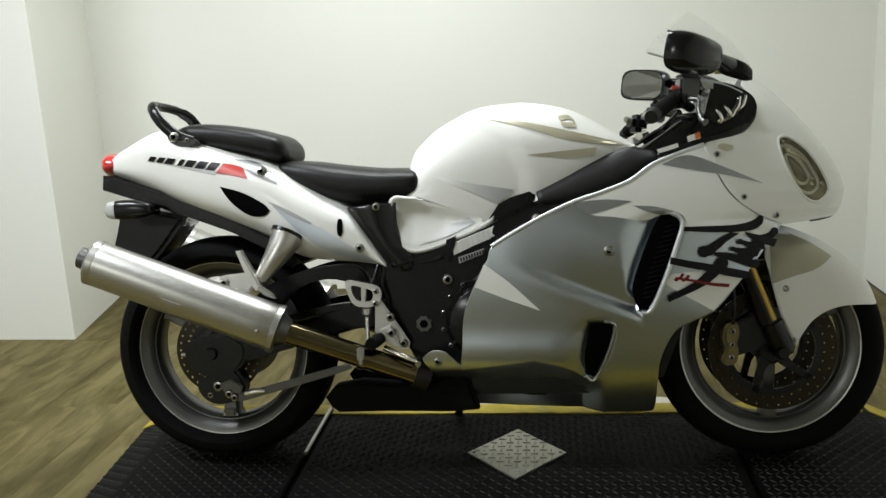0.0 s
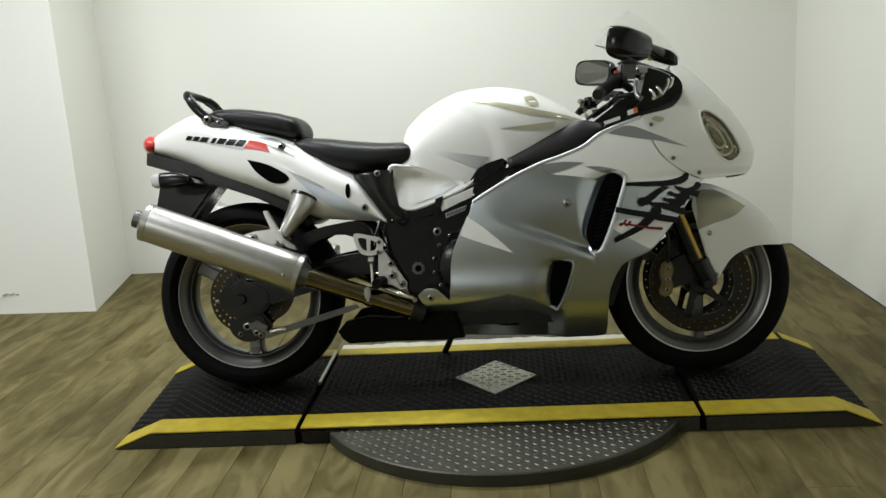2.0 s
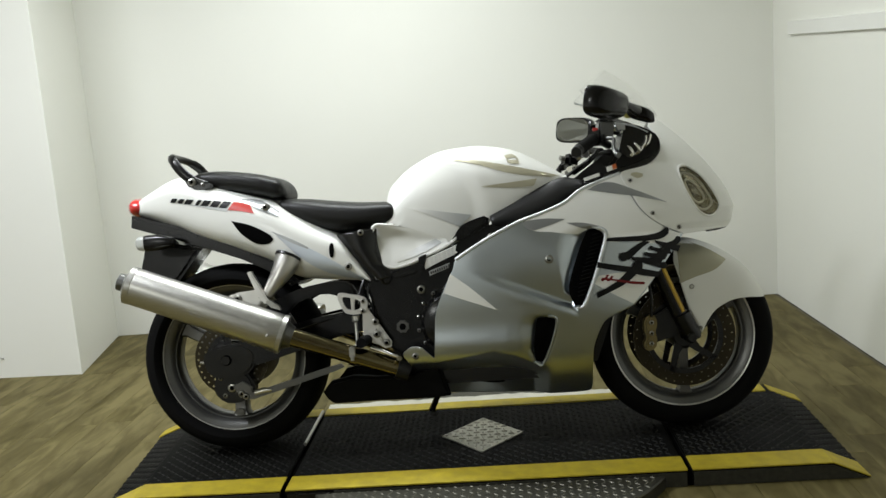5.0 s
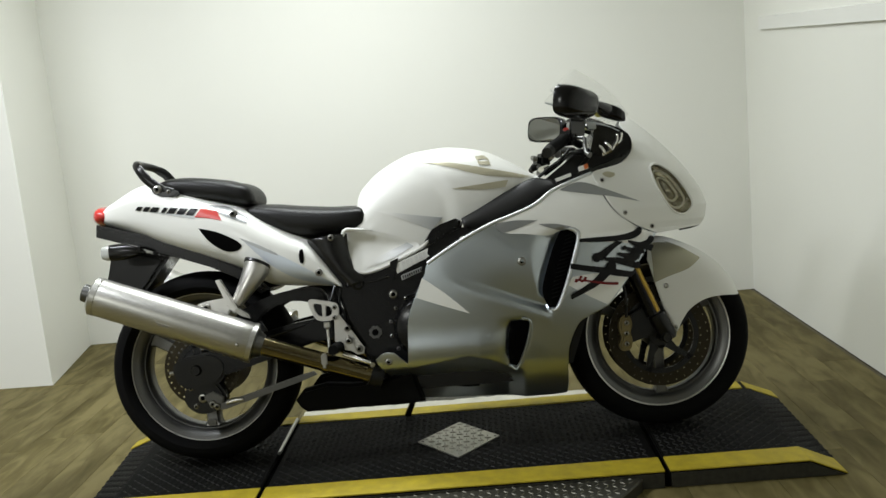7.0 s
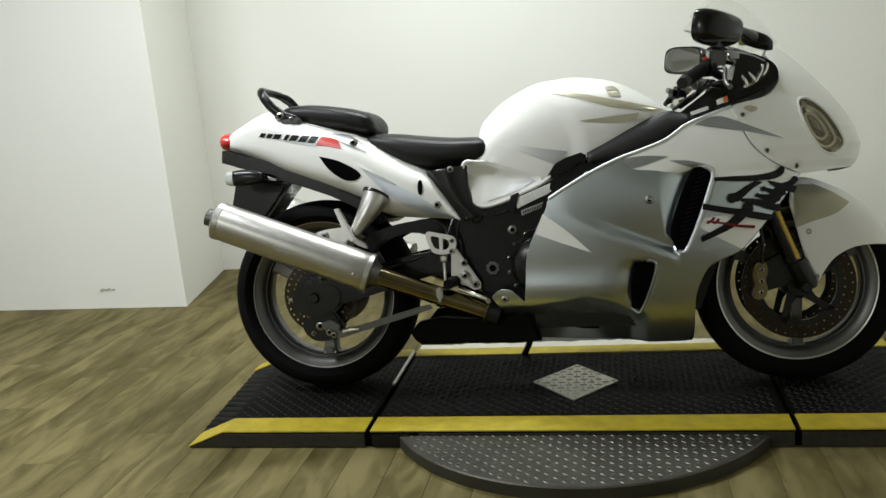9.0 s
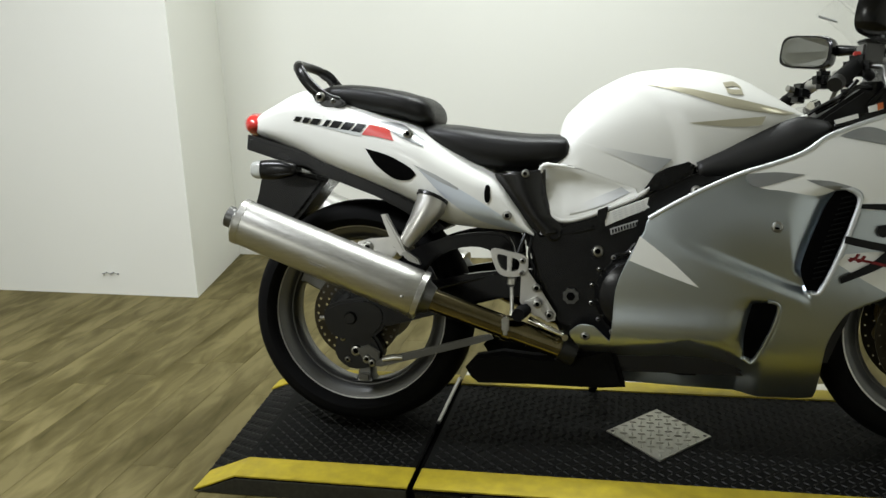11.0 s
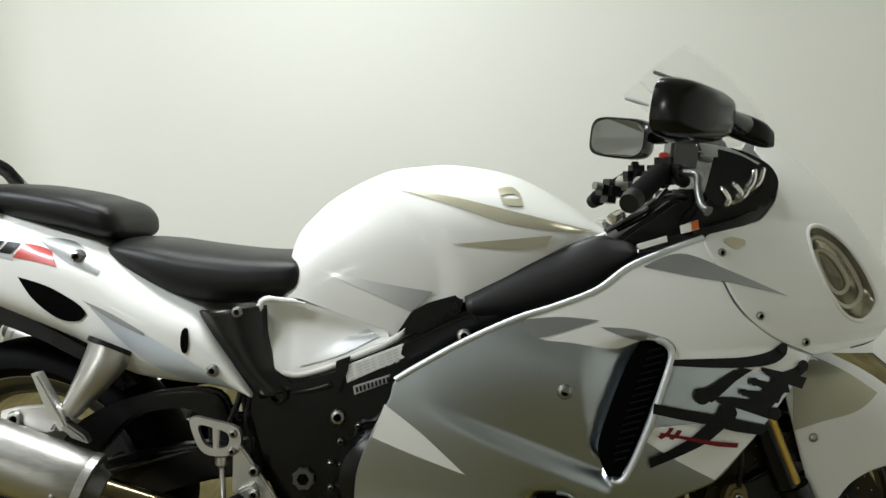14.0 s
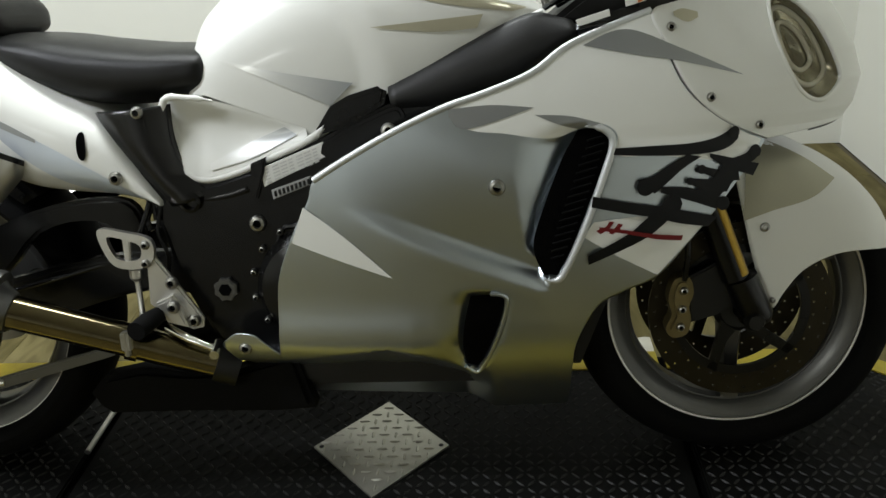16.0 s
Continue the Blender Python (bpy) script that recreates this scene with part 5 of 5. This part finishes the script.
# nose
NU = [(0.694, 1.028), (0.730, 1.000), (0.774, 0.960), (0.816, 0.916), (0.860, 0.865), (0.899, 0.810), (0.928, 0.760), (0.943, 0.710), (0.933, 0.666), (0.914, 0.644)]
NL = [(0.675, 0.985), (0.698, 0.945), (0.704, 0.915), (0.685, 0.880), (0.640, 0.848), (0.558, 0.831), (0.578, 0.775), (0.608, 0.715), (0.663, 0.665), (0.738, 0.630)]
for s in SIDES:
    hu = [(0.747, 0.836), (0.777, 0.845), (0.826, 0.810), (0.862, 0.752), (0.874, 0.708)]
    hl = [(0.747, 0.836), (0.757, 0.772), (0.793, 0.702), (0.838, 0.680), (0.874, 0.708)]
    bm = patch(NU, NL, fair_y, 0.002, 90, 22, ease=2.0)
    gap = hu[:-1] + hl[:0:-1]
    cut = [f for f in bm.faces if edge_distance(f.calc_center_median().x, f.calc_center_median().z, gap) < 0.0]
    bmesh.ops.delete(bm, geom=cut, context="FACES")
    outline = smooth_loop([(x, z, 0) for x, z in gap], 12)
    for v in bm.verts:
        if v.is_boundary and abs(edge_distance(v.co.x, v.co.z, gap)) < 0.010:
            q = min(outline, key=lambda o: (o.x - v.co.x) ** 2 + (o.y - v.co.z) ** 2)
            v.co = (q.x, fair_y(q.x, q.y) - 0.002, q.y)
    thicken(part("nose_cowl", sided(bm, s), WHITE, bike, "pearl white nose cowl"), 0.003)
    bm = patch([(0.82, 0.636), (0.86, 0.640), (0.910, 0.645)], [(0.82, 0.631), (0.86, 0.634), (0.905, 0.641)], lambda x, z: fair_y(x, 0.645) * 0.98, 0, 4, 6)
    part("chin", sided(bm, s), PLASTIC, bike, "black chin edge")
    inner = lambda c, k: [(0.806 + k * (x - 0.806) - 0.010 * (1 - k), 0.764 + k * (z - 0.764)) for x, z in c]
    loop = smooth_loop([(x, z, 0) for x, z in hu[:-1] + hl[:0:-1]], 6)
    dish = []
    for k, deep in ((1.02, 0.002), (0.97, 0.012), (0.90, 0.022), (0.78, 0.032), (0.60, 0.042), (0.40, 0.049), (0.18, 0.052), (0.004, 0.053)):
        dish.append([(x, fair_y(x, z) + deep, z) for x, z in inner([(q[0], q[1]) for q in loop], k)])
    part("headlight_bowl", sided(rings(bmesh.new(), dish, caps=False), s), BOWL, bike, "deep smoky headlight bowl")
    for k, deep in ((0.46, 0.046), (0.74, 0.033)):
        arc = inner([(q[0], q[1]) for q in loop], k)
        part("reflector_ring", sided(tube([(x, fair_y(x, z) + deep - 0.003, z) for x, z in arc + arc[:1]], 0.0040, 8), s), REFLECTOR, bike, "stepped ring of the reflector")
    part("headlight_lens", sided(patch(hu, hl, fair_y, 0.0045, 12, 6), s), LENS, bike, "clear headlight cover")
    part("headlight_rim", sided(tube([(x, fair_y(x, z) - 0.002, z) for x, z in inner([(q[0], q[1]) for q in loop + loop[:1]], 1.0)], 0.0040, 10), s), WHITE, bike, "white headlight surround")
part("panel_seam", tube(smooth_loop([(x, fair_y(x, z) - 0.0028, z) for x, z in NL[5:]], 6, False), 0.0010, 6), GREY, bike, "thin seam between cowl and fairing")
for x, z in ((0.644, 0.700), (0.726, 0.652), (0.585, 0.806)):
    bolt(bike, x, fair_y(x, z) - 0.006, z, 0.0075)
part("grey_drop", patch([(0.590, 0.828), (0.605, 0.832), (0.628, 0.826)], [(0.590, 0.822), (0.610, 0.812), (0.628, 0.818)], fair_y, 0.005, 4, 6), OLIVE, bike, "small grey graphic drop")

# cockpit
part("cockpit_panel", slab(smooth_loop([(0.60, 0.985), (0.672, 0.962), (0.697, 0.925), (0.680, 0.885), (0.63, 0.853), (0.55, 0.833), (0.53, 0.86), (0.57, 0.91)], 4), -0.150, 0.150, 0.012), PLASTIC, bike, "black cockpit surround")
for s in SIDES:
    tr = patch([(0.565, 0.998), (0.63, 0.982), (0.680, 0.958), (0.703, 0.925), (0.686, 0.882), (0.63, 0.848), (0.55, 0.826), (0.44, 0.806)], [(0.565, 0.990), (0.63, 0.968), (0.660, 0.945), (0.672, 0.915), (0.655, 0.882), (0.61, 0.862), (0.53, 0.842), (0.44, 0.815)], lambda x, z: fair_y(x, z) * 0.99, 0.0, 6, 6)
    thicken(part("cockpit_trim", sided(tr, s), COVER, bike, "satin black cockpit trim"), 0.004)
part("instrument_glass", patch([(0.585, 0.985), (0.625, 0.972), (0.660, 0.950), (0.668, 0.925)], [(0.565, 0.905), (0.595, 0.880), (0.625, 0.890), (0.650, 0.905)], lambda x, z: -0.151 - 0.012 * math.sin(9 * (x - 0.56)) , 0.004, 10, 6), GLOSS, bike, "glossy black instrument cover")
# Chrome strips stand in for reflections on the instrument cover.
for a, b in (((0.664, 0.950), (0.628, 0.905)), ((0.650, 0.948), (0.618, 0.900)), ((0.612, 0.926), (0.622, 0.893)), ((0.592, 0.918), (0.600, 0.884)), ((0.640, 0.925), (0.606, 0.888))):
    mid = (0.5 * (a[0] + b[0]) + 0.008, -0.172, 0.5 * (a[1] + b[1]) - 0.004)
    part("cover_streak", tube(smooth_loop([(a[0], -0.166, a[1]), mid, (b[0], -0.166, b[1])], 5, False), [0.002] + [0.0050] * 9 + [0.002], 8), CHROME, bike, "chrome strip shaped as a reflection on the instrument cover")
# Pale sheet added in place of the far fairing's lit inside.
part("inner_panel", patch([(0.555, 0.996), (0.61, 0.984), (0.660, 0.958)], [(0.565, 0.972), (0.61, 0.966), (0.648, 0.950)], lambda x, z: -0.158, 0.0, 4, 6), PALEGREY, bike, "pale sheet for the lit inside below the screen")
part("side_tray", slab([(0.40, 0.815), (0.44, 0.845), (0.52, 0.90), (0.56, 0.90), (0.57, 0.845), (0.50, 0.812)], -0.13, 0.13, 0.01), DARK, bike, "dark steering area")

for s in SIDES:
    bar = tube([(0.54, s * 0.10, 0.93), (0.49, s * 0.19, 0.948), (0.43, s * 0.31, 0.906)], [0.013, 0.013, 0.013], 12)
    part("handlebar", bar, PLASTIC, bike, "black clip-on handlebar")
    part("grip", tube([(0.478, s * 0.215, 0.940), (0.422, s * 0.325, 0.900)], 0.0185, 14), RUBBER, bike, "black rubber grip")
    part("bar_end", tube([(0.422, s * 0.325, 0.900), (0.412, s * 0.346, 0.892)], [0.0185, 0.016], 14), DARK, bike)
    part("switch_box", box(bmesh.new(), -0.028, 0.028, -0.022, 0.022, -0.024, 0.024, 0.013, 4), PLASTIC, bike, "black switch housing").matrix_basis = pose(0.492, s * 0.185, 0.946, 0, 0, s * 28)
    part("kill_switch", box(bmesh.new(), -0.008, 0.008, -0.006, 0.006, -0.004, 0.006, 0.002), RED if s < 0 else PLASTIC, bike, "red switch" if s < 0 else "").matrix_basis = pose(0.490, s * 0.19, 0.972)
    lever = smooth_loop([(0.513, s * 0.19, 0.945), (0.540, s * 0.215, 0.938), (0.535, s * 0.255, 0.913), (0.534, s * 0.29, 0.888), (0.542, s * 0.305, 0.878)], 5, False)
    lv = part("brake_lever" if s < 0 else "clutch_lever", tube(lever, [0.0062] * (len(lever) - 2) + [0.0075, 0.009], 10), RIM, bike, "aluminium hand lever")
    part("fork_top", lathe([(0.0005, -0.024), (0.024, -0.024), (0.026, 0.02), (0.0005, 0.02)], (0, 0, 0), 18, closed=False), DARK, bike, "fork cap").matrix_basis = pose(0.545, s * 0.10, 0.895, 90 - 0, 0, 0)
part("fluid_reservoir", box(bmesh.new(), -0.025, 0.025, -0.022, 0.022, -0.028, 0.022, 0.006), SMOKE, bike, "smoky grey fluid reservoir").matrix_basis = pose(0.522, -0.170, 0.975, 0, 8, 12)
part("reservoir_lid", box(bmesh.new(), -0.027, 0.027, -0.024, 0.024, 0.020, 0.029, 0.004), PLASTIC, bike, "black reservoir lid").matrix_basis = pose(0.522, -0.170, 0.975, 0, 8, 12)
part("clutch_perch", tube([(0.50, 0.19, 0.945), (0.47, 0.22, 0.935), (0.455, 0.25, 0.925)], [0.014, 0.018, 0.012], 12), ALU, bike, "aluminium clutch perch")
part("switch_box", box(bmesh.new(), -0.026, 0.026, -0.03, 0.03, -0.026, 0.026, 0.015, 4), PLASTIC, bike, "black switch housing").matrix_basis = pose(0.440, 0.235, 0.915, 0, 10, 25)
part("horn_button", tube([(0.42, 0.215, 0.925), (0.405, 0.205, 0.928)], 0.009, 10), STEEL, bike)
part("cable_clamp", tube([(0.465, -0.10, 0.905), (0.455, -0.15, 0.915), (0.45, -0.175, 0.93)], [0.012, 0.015, 0.010], 10), ALU, bike, "bare metal cable clamp")
part("adjuster", tube([(0.43, -0.06, 0.868), (0.41, -0.10, 0.862)], [0.012, 0.010], 10), CHROME, bike, "chrome adjuster")
part("key_cable", tube(smooth_loop([(0.42, -0.12, 0.845), (0.46, -0.16, 0.87), (0.50, -0.15, 0.90), (0.54, -0.12, 0.90)], 5, False), 0.006, 8), PLASTIC, bike)
part("key_cable", tube(smooth_loop([(0.40, -0.10, 0.84), (0.43, -0.15, 0.86), (0.47, -0.17, 0.885), (0.50, -0.16, 0.915)], 5, False), 0.005, 8), PLASTIC, bike)
part("clamp_bracket", box(bmesh.new(), -0.02, 0.02, -0.03, 0.03, -0.012, 0.012, 0.004), ALU, bike, "aluminium clamp").matrix_basis = pose(0.41, -0.06, 0.855, 0, -20, 10)
part("label", slab([(0.44, 0.822), (0.49, 0.836), (0.492, 0.826), (0.444, 0.812)], -0.221, -0.218, 0.0005), PAPER, bike, "white paper label", False)
part("label", slab([(0.515, 0.852), (0.545, 0.862), (0.547, 0.846), (0.517, 0.838)], -0.206, -0.202, 0.0005), PAPER, bike, "white label with an orange corner", False)
part("label_print", slab([(0.533, 0.858), (0.545, 0.862), (0.547, 0.848), (0.535, 0.843)], -0.2068, -0.206, 0), ORANGE, bike, "orange block", False)

# screen
base = smooth_loop([(0.575, -0.150, 0.985), (0.66, -0.115, 0.993), (0.708, -0.05, 1.016), (0.718, 0, 1.026), (0.708, 0.05, 1.016), (0.66, 0.115, 0.993), (0.575, 0.150, 0.985)], 6, False)
top = smooth_loop([(0.455, -0.12, 1.110), (0.49, -0.105, 1.140), (0.54, -0.05, 1.180), (0.556, 0, 1.190), (0.54, 0.05, 1.180), (0.49, 0.105, 1.140), (0.455, 0.12, 1.110)], 6, False)
bm = rings(bmesh.new(), [[b.lerp(t, v) + Vector((0.018, 0, 0.006)) * math.sin(math.pi * v) for b, t in zip(base, top)] for v in (0, 0.2, 0.4, 0.6, 0.8, 1)], caps=False, closed=False)
ob = part("windscreen", bm, GLASS, bike, "clear plastic windscreen")
ob.visible_shadow = False
part("screen_edge", tube([(0.46, -0.121, 1.108), (0.52, -0.137, 1.045), (0.575, -0.150, 0.986)], 0.0022, 6), GLASS, bike)


# Two thin bars placed to fit streaks in the camera's view.
part("screen_streak", tube([(0.486, -0.100, 1.128), (0.506, -0.101, 1.120), (0.527, -0.102, 1.112)], 0.0032, 6), SMOKE, bike, "dark thin bar near the screen edge")
part("screen_streak", tube([(0.459, 0.100, 1.103), (0.480, 0.100, 1.096), (0.505, 0.100, 1.088)], 0.0032, 6), PALEGREY, bike, "pale thin bar near the screen edge")

# mirrors
def mirror(s):
    sections = []
    for u, hw, hh in ((-0.035, 0.080, 0.041), (-0.033, 0.086, 0.046), (-0.02, 0.087, 0.047), (0.0, 0.082, 0.045), (0.02, 0.070, 0.039), (0.035, 0.050, 0.030), (0.042, 0.03, 0.015)):
        sections.append([(u + 0.008 * math.cos(a), hw * math.copysign(abs(math.cos(a)) ** 0.5, math.cos(a)), hh * math.copysign(abs(math.sin(a)) ** 0.5, math.sin(a))) for a in [2 * math.pi * k / 32 for k in range(32)]])
    m = part("mirror_housing", rings(bmesh.new(), sections), MIRRORBLACK, bike, "glossy black mirror housing")
    m.matrix_basis = pose(0.516 if s < 0 else 0.490, s * 0.345, 1.031 if s < 0 else 1.036, 0, 4 if s < 0 else 10, 0) @ pose(0, 0, 0, 0, 6 if s < 0 else -4, s * (30 if s < 0 else 48))
    g = rings(bmesh.new(), [[(-0.0365 + 0.008 * math.cos(a), 0.078 * math.copysign(abs(math.cos(a)) ** 0.6, math.cos(a)) * k, 0.041 * math.copysign(abs(math.sin(a)) ** 0.6, math.sin(a)) * k) for a in [2 * math.pi * i / 32 for i in range(32)]] for k in (1.0, 0.98)], True)
    part("mirror_glass", g, MIRROR, m, "silvered mirror glass", False)
    # Olive block added to fit a yellow spot in the camera's view.
    part("olive_block", box(bmesh.new(), 0.585, 0.613, -s * 0.170 - 0.006, -s * 0.170 + 0.006, 1.004, 1.026, 0.004), OLIVEPIECE, bike, "small olive block near the mirror foot")
    part("mirror_stalk", tube([(0.55, s * 0.29, 1.035), (0.59, s * 0.25, 1.03), (0.62, s * 0.20, 1.022)], [0.016, 0.012, 0.018], 12), PLASTIC, bike, "black mirror stalk")
    foot = Body([(0.592, 1.046, 1.018, 0.012), (0.605, 1.050, 1.004, 0.020), (0.655, 1.030, 0.985, 0.022), (0.676, 1.012, 0.984, 0.012)], 3)
    f = part("mirror_foot", foot.mesh(20), PLASTIC, bike, "black rubber mirror foot")
    f.location = (0, s * 0.175, 0)


for s in SIDES:
    mirror(s)

# fork, front brakes and mudguard
for s in SIDES:
    part("fork_leg", tube([(0.768, s * 0.105, 0.29), (0.765, s * 0.105, 0.30), (0.735, s * 0.105, 0.372)], [0.024, 0.030, 0.029], 20), PLASTIC, bike, "black fork bottom")
    part("fork_tube", tube([(0.727, s * 0.105, 0.372), (0.537, s * 0.105, 0.86)], 0.025, 20), SATIN, bike, "black fork leg")
    part("fork_slider", tube([(0.733, s * 0.116, 0.380), (0.675, s * 0.116, 0.532)], 0.013, 20), GOLD, bike, "gold fork tube")
    cal = bmesh.new()
    slab(smooth_loop([(0.625, 0.372), (0.648, 0.372), (0.655, 0.345), (0.648, 0.32), (0.652, 0.295), (0.645, 0.268), (0.62, 0.262), (0.608, 0.28), (0.618, 0.305), (0.612, 0.33), (0.615, 0.355)], 3), s * 0.115, s * 0.055, 0.008, cal)
    c = part("front_caliper", cal, CALIPER, bike, "gold-brown front brake caliper")
    if s < 0:
        for x, z in ((0.636, 0.352), (0.632, 0.285), (0.634, 0.318)):
            bolt(c, x, -0.118, z, 0.008)
    part("caliper_arm", slab([(0.645, 0.37), (0.70, 0.40), (0.745, 0.33), (0.70, 0.30), (0.65, 0.285)], s * 0.10, s * 0.085, 0.004), DARK, bike, "dark caliper mount")
part("front_axle", lathe([(0.0005, -0.14), (0.013, -0.14), (0.018, -0.13), (0.018, 0.14), (0.0005, 0.14)], (FW[0] + 0.012, 0, FW[1] - 0.002), 18, closed=False), DARK, bike)
part("brake_hose", tube(smooth_loop([(0.638, -0.11, 0.37), (0.64, -0.12, 0.43), (0.63, -0.12, 0.50), (0.60, -0.11, 0.58)], 5, False), 0.005, 8), PLASTIC, bike)
part("lower_yoke", box(bmesh.new(), 0.60, 0.69, -0.13, 0.13, 0.56, 0.60, 0.01), DARK, bike)
part("radiator", slab([(0.42, 0.25), (0.45, 0.25), (0.58, 0.58), (0.55, 0.60)], -0.19, 0.19, 0.004), DARK, bike, "dark radiator behind the front wheel")

GU = [(0.735, 0.615), (0.78, 0.617), (0.83, 0.598), (0.88, 0.572), (0.93, 0.535), (0.97, 0.492), (0.997, 0.45), (1.012, 0.412)]
GL = [(0.722, 0.545), (0.735, 0.49), (0.755, 0.41), (0.778, 0.335), (0.795, 0.308), (0.815, 0.34), (0.845, 0.378), (0.895, 0.405), (0.95, 0.412), (1.010, 0.408)]


def guard_y(x, z):
    r = math.hypot(x - FW[0], z - FW[1])
    outer = float(np.interp(math.atan2(z - FW[1], x - FW[0]), [0.35, 0.7, 1.1, 1.45, 1.6], [0.297, 0.312, 0.318, 0.318, 0.316]))
    u = min(1.0, max(0.0, (r - 0.19) / (outer - 0.19)))
    return -0.094 * math.sqrt(max(0.0, 1 - u ** 3))


for s in SIDES:
    bm = patch(GU, GL, guard_y, 0, 26, 8, ease=1.6)
    thicken(part("front_mudguard", sided(bm, s), WHITE, bike, "pearl white front mudguard"), 0.003)
    gm = patch([(0.738, 0.600), (0.775, 0.604), (0.835, 0.578), (0.893, 0.538)], [(0.738, 0.470), (0.788, 0.488), (0.850, 0.507), (0.893, 0.538)], guard_y, 0.0028, 14, 6)
    part("mudguard_graphic", sided(gm, s), DULLOLIVE, bike, "grey graphic on the mudguard")
    if s < 0:
        bolt(bike, 0.775, guard_y(0.775, 0.458) - 0.002, 0.458, 0.009)
        bolt(bike, 0.795, guard_y(0.795, 0.325) - 0.002, 0.325, 0.006)

# side stand on the far side
part("side_stand", tube([(-0.05, 0.13, 0.20), (-0.10, 0.22, 0.085), (-0.12, 0.262, 0.045)], [0.012, 0.011, 0.012], 12), SATIN, bike, "black side stand")

# ---- floor planks ----
PW, PL = 0.13, 0.95


def plank_mesh(length):
    bm = bmesh.new()
    box(bm, -PW / 2 + 0.0004, PW / 2 - 0.0004, -length / 2 + 0.0004, length / 2 - 0.0004, -0.012, 0.0)
    bmesh.ops.bevel(bm, geom=[e for e in bm.edges if e.verts[0].co.z > -0.001 and e.verts[1].co.z > -0.001], offset=0.0007, segments=1, affect="EDGES")
    me = bpy.data.meshes.new("plank")
    bm.to_mesh(me)
    bm.free()
    me.materials.append(WOOD)
    return me


whole = plank_mesh(PL)
rng = random.Random(4)
rest = []
x = XL + PW / 2
while x < XR - 0.02:
    y = YF - PL / 2 + rng.random() * PL
    while y - PL / 2 < YB:
        if -2.45 < x and -2.2 < y:
            end = min(y + PL / 2, YB)
            length = end - (y - PL / 2)
            if length > 0.02:
                ob = new("plank", whole if length > PL - 0.01 else plank_mesh(length))
                ob.parent = floor
                ob.location = (x, end - length / 2, 0.0)
        else:
            rest.append((x, max(y - PL / 2, YF) + 0.0005, min(y + PL / 2, YB) - 0.0005))
        y += PL
    x += PW
verts, faces = [], []
for x, ya, yb in rest:
    k = len(verts)
    verts += [(x + u * (PW / 2 - 0.0006), y, z) for z in (-0.003, 0.0) for u, y in ((-1, ya), (1, ya), (1, yb), (-1, yb))]
    faces += [(k + 4, k + 5, k + 6, k + 7)] + [(k + a, k + (a + 1) % 4, k + 4 + (a + 1) % 4, k + 4 + a) for a in range(4)]
me = bpy.data.meshes.new("far_planks")
me.from_pydata(verts, [], faces)
me.materials.append(WOOD)
ob = new("far_planks", me)
ob.parent = floor
tagged(ob, "grey-brown wood-look planks of the wider floor", kind="stuff")
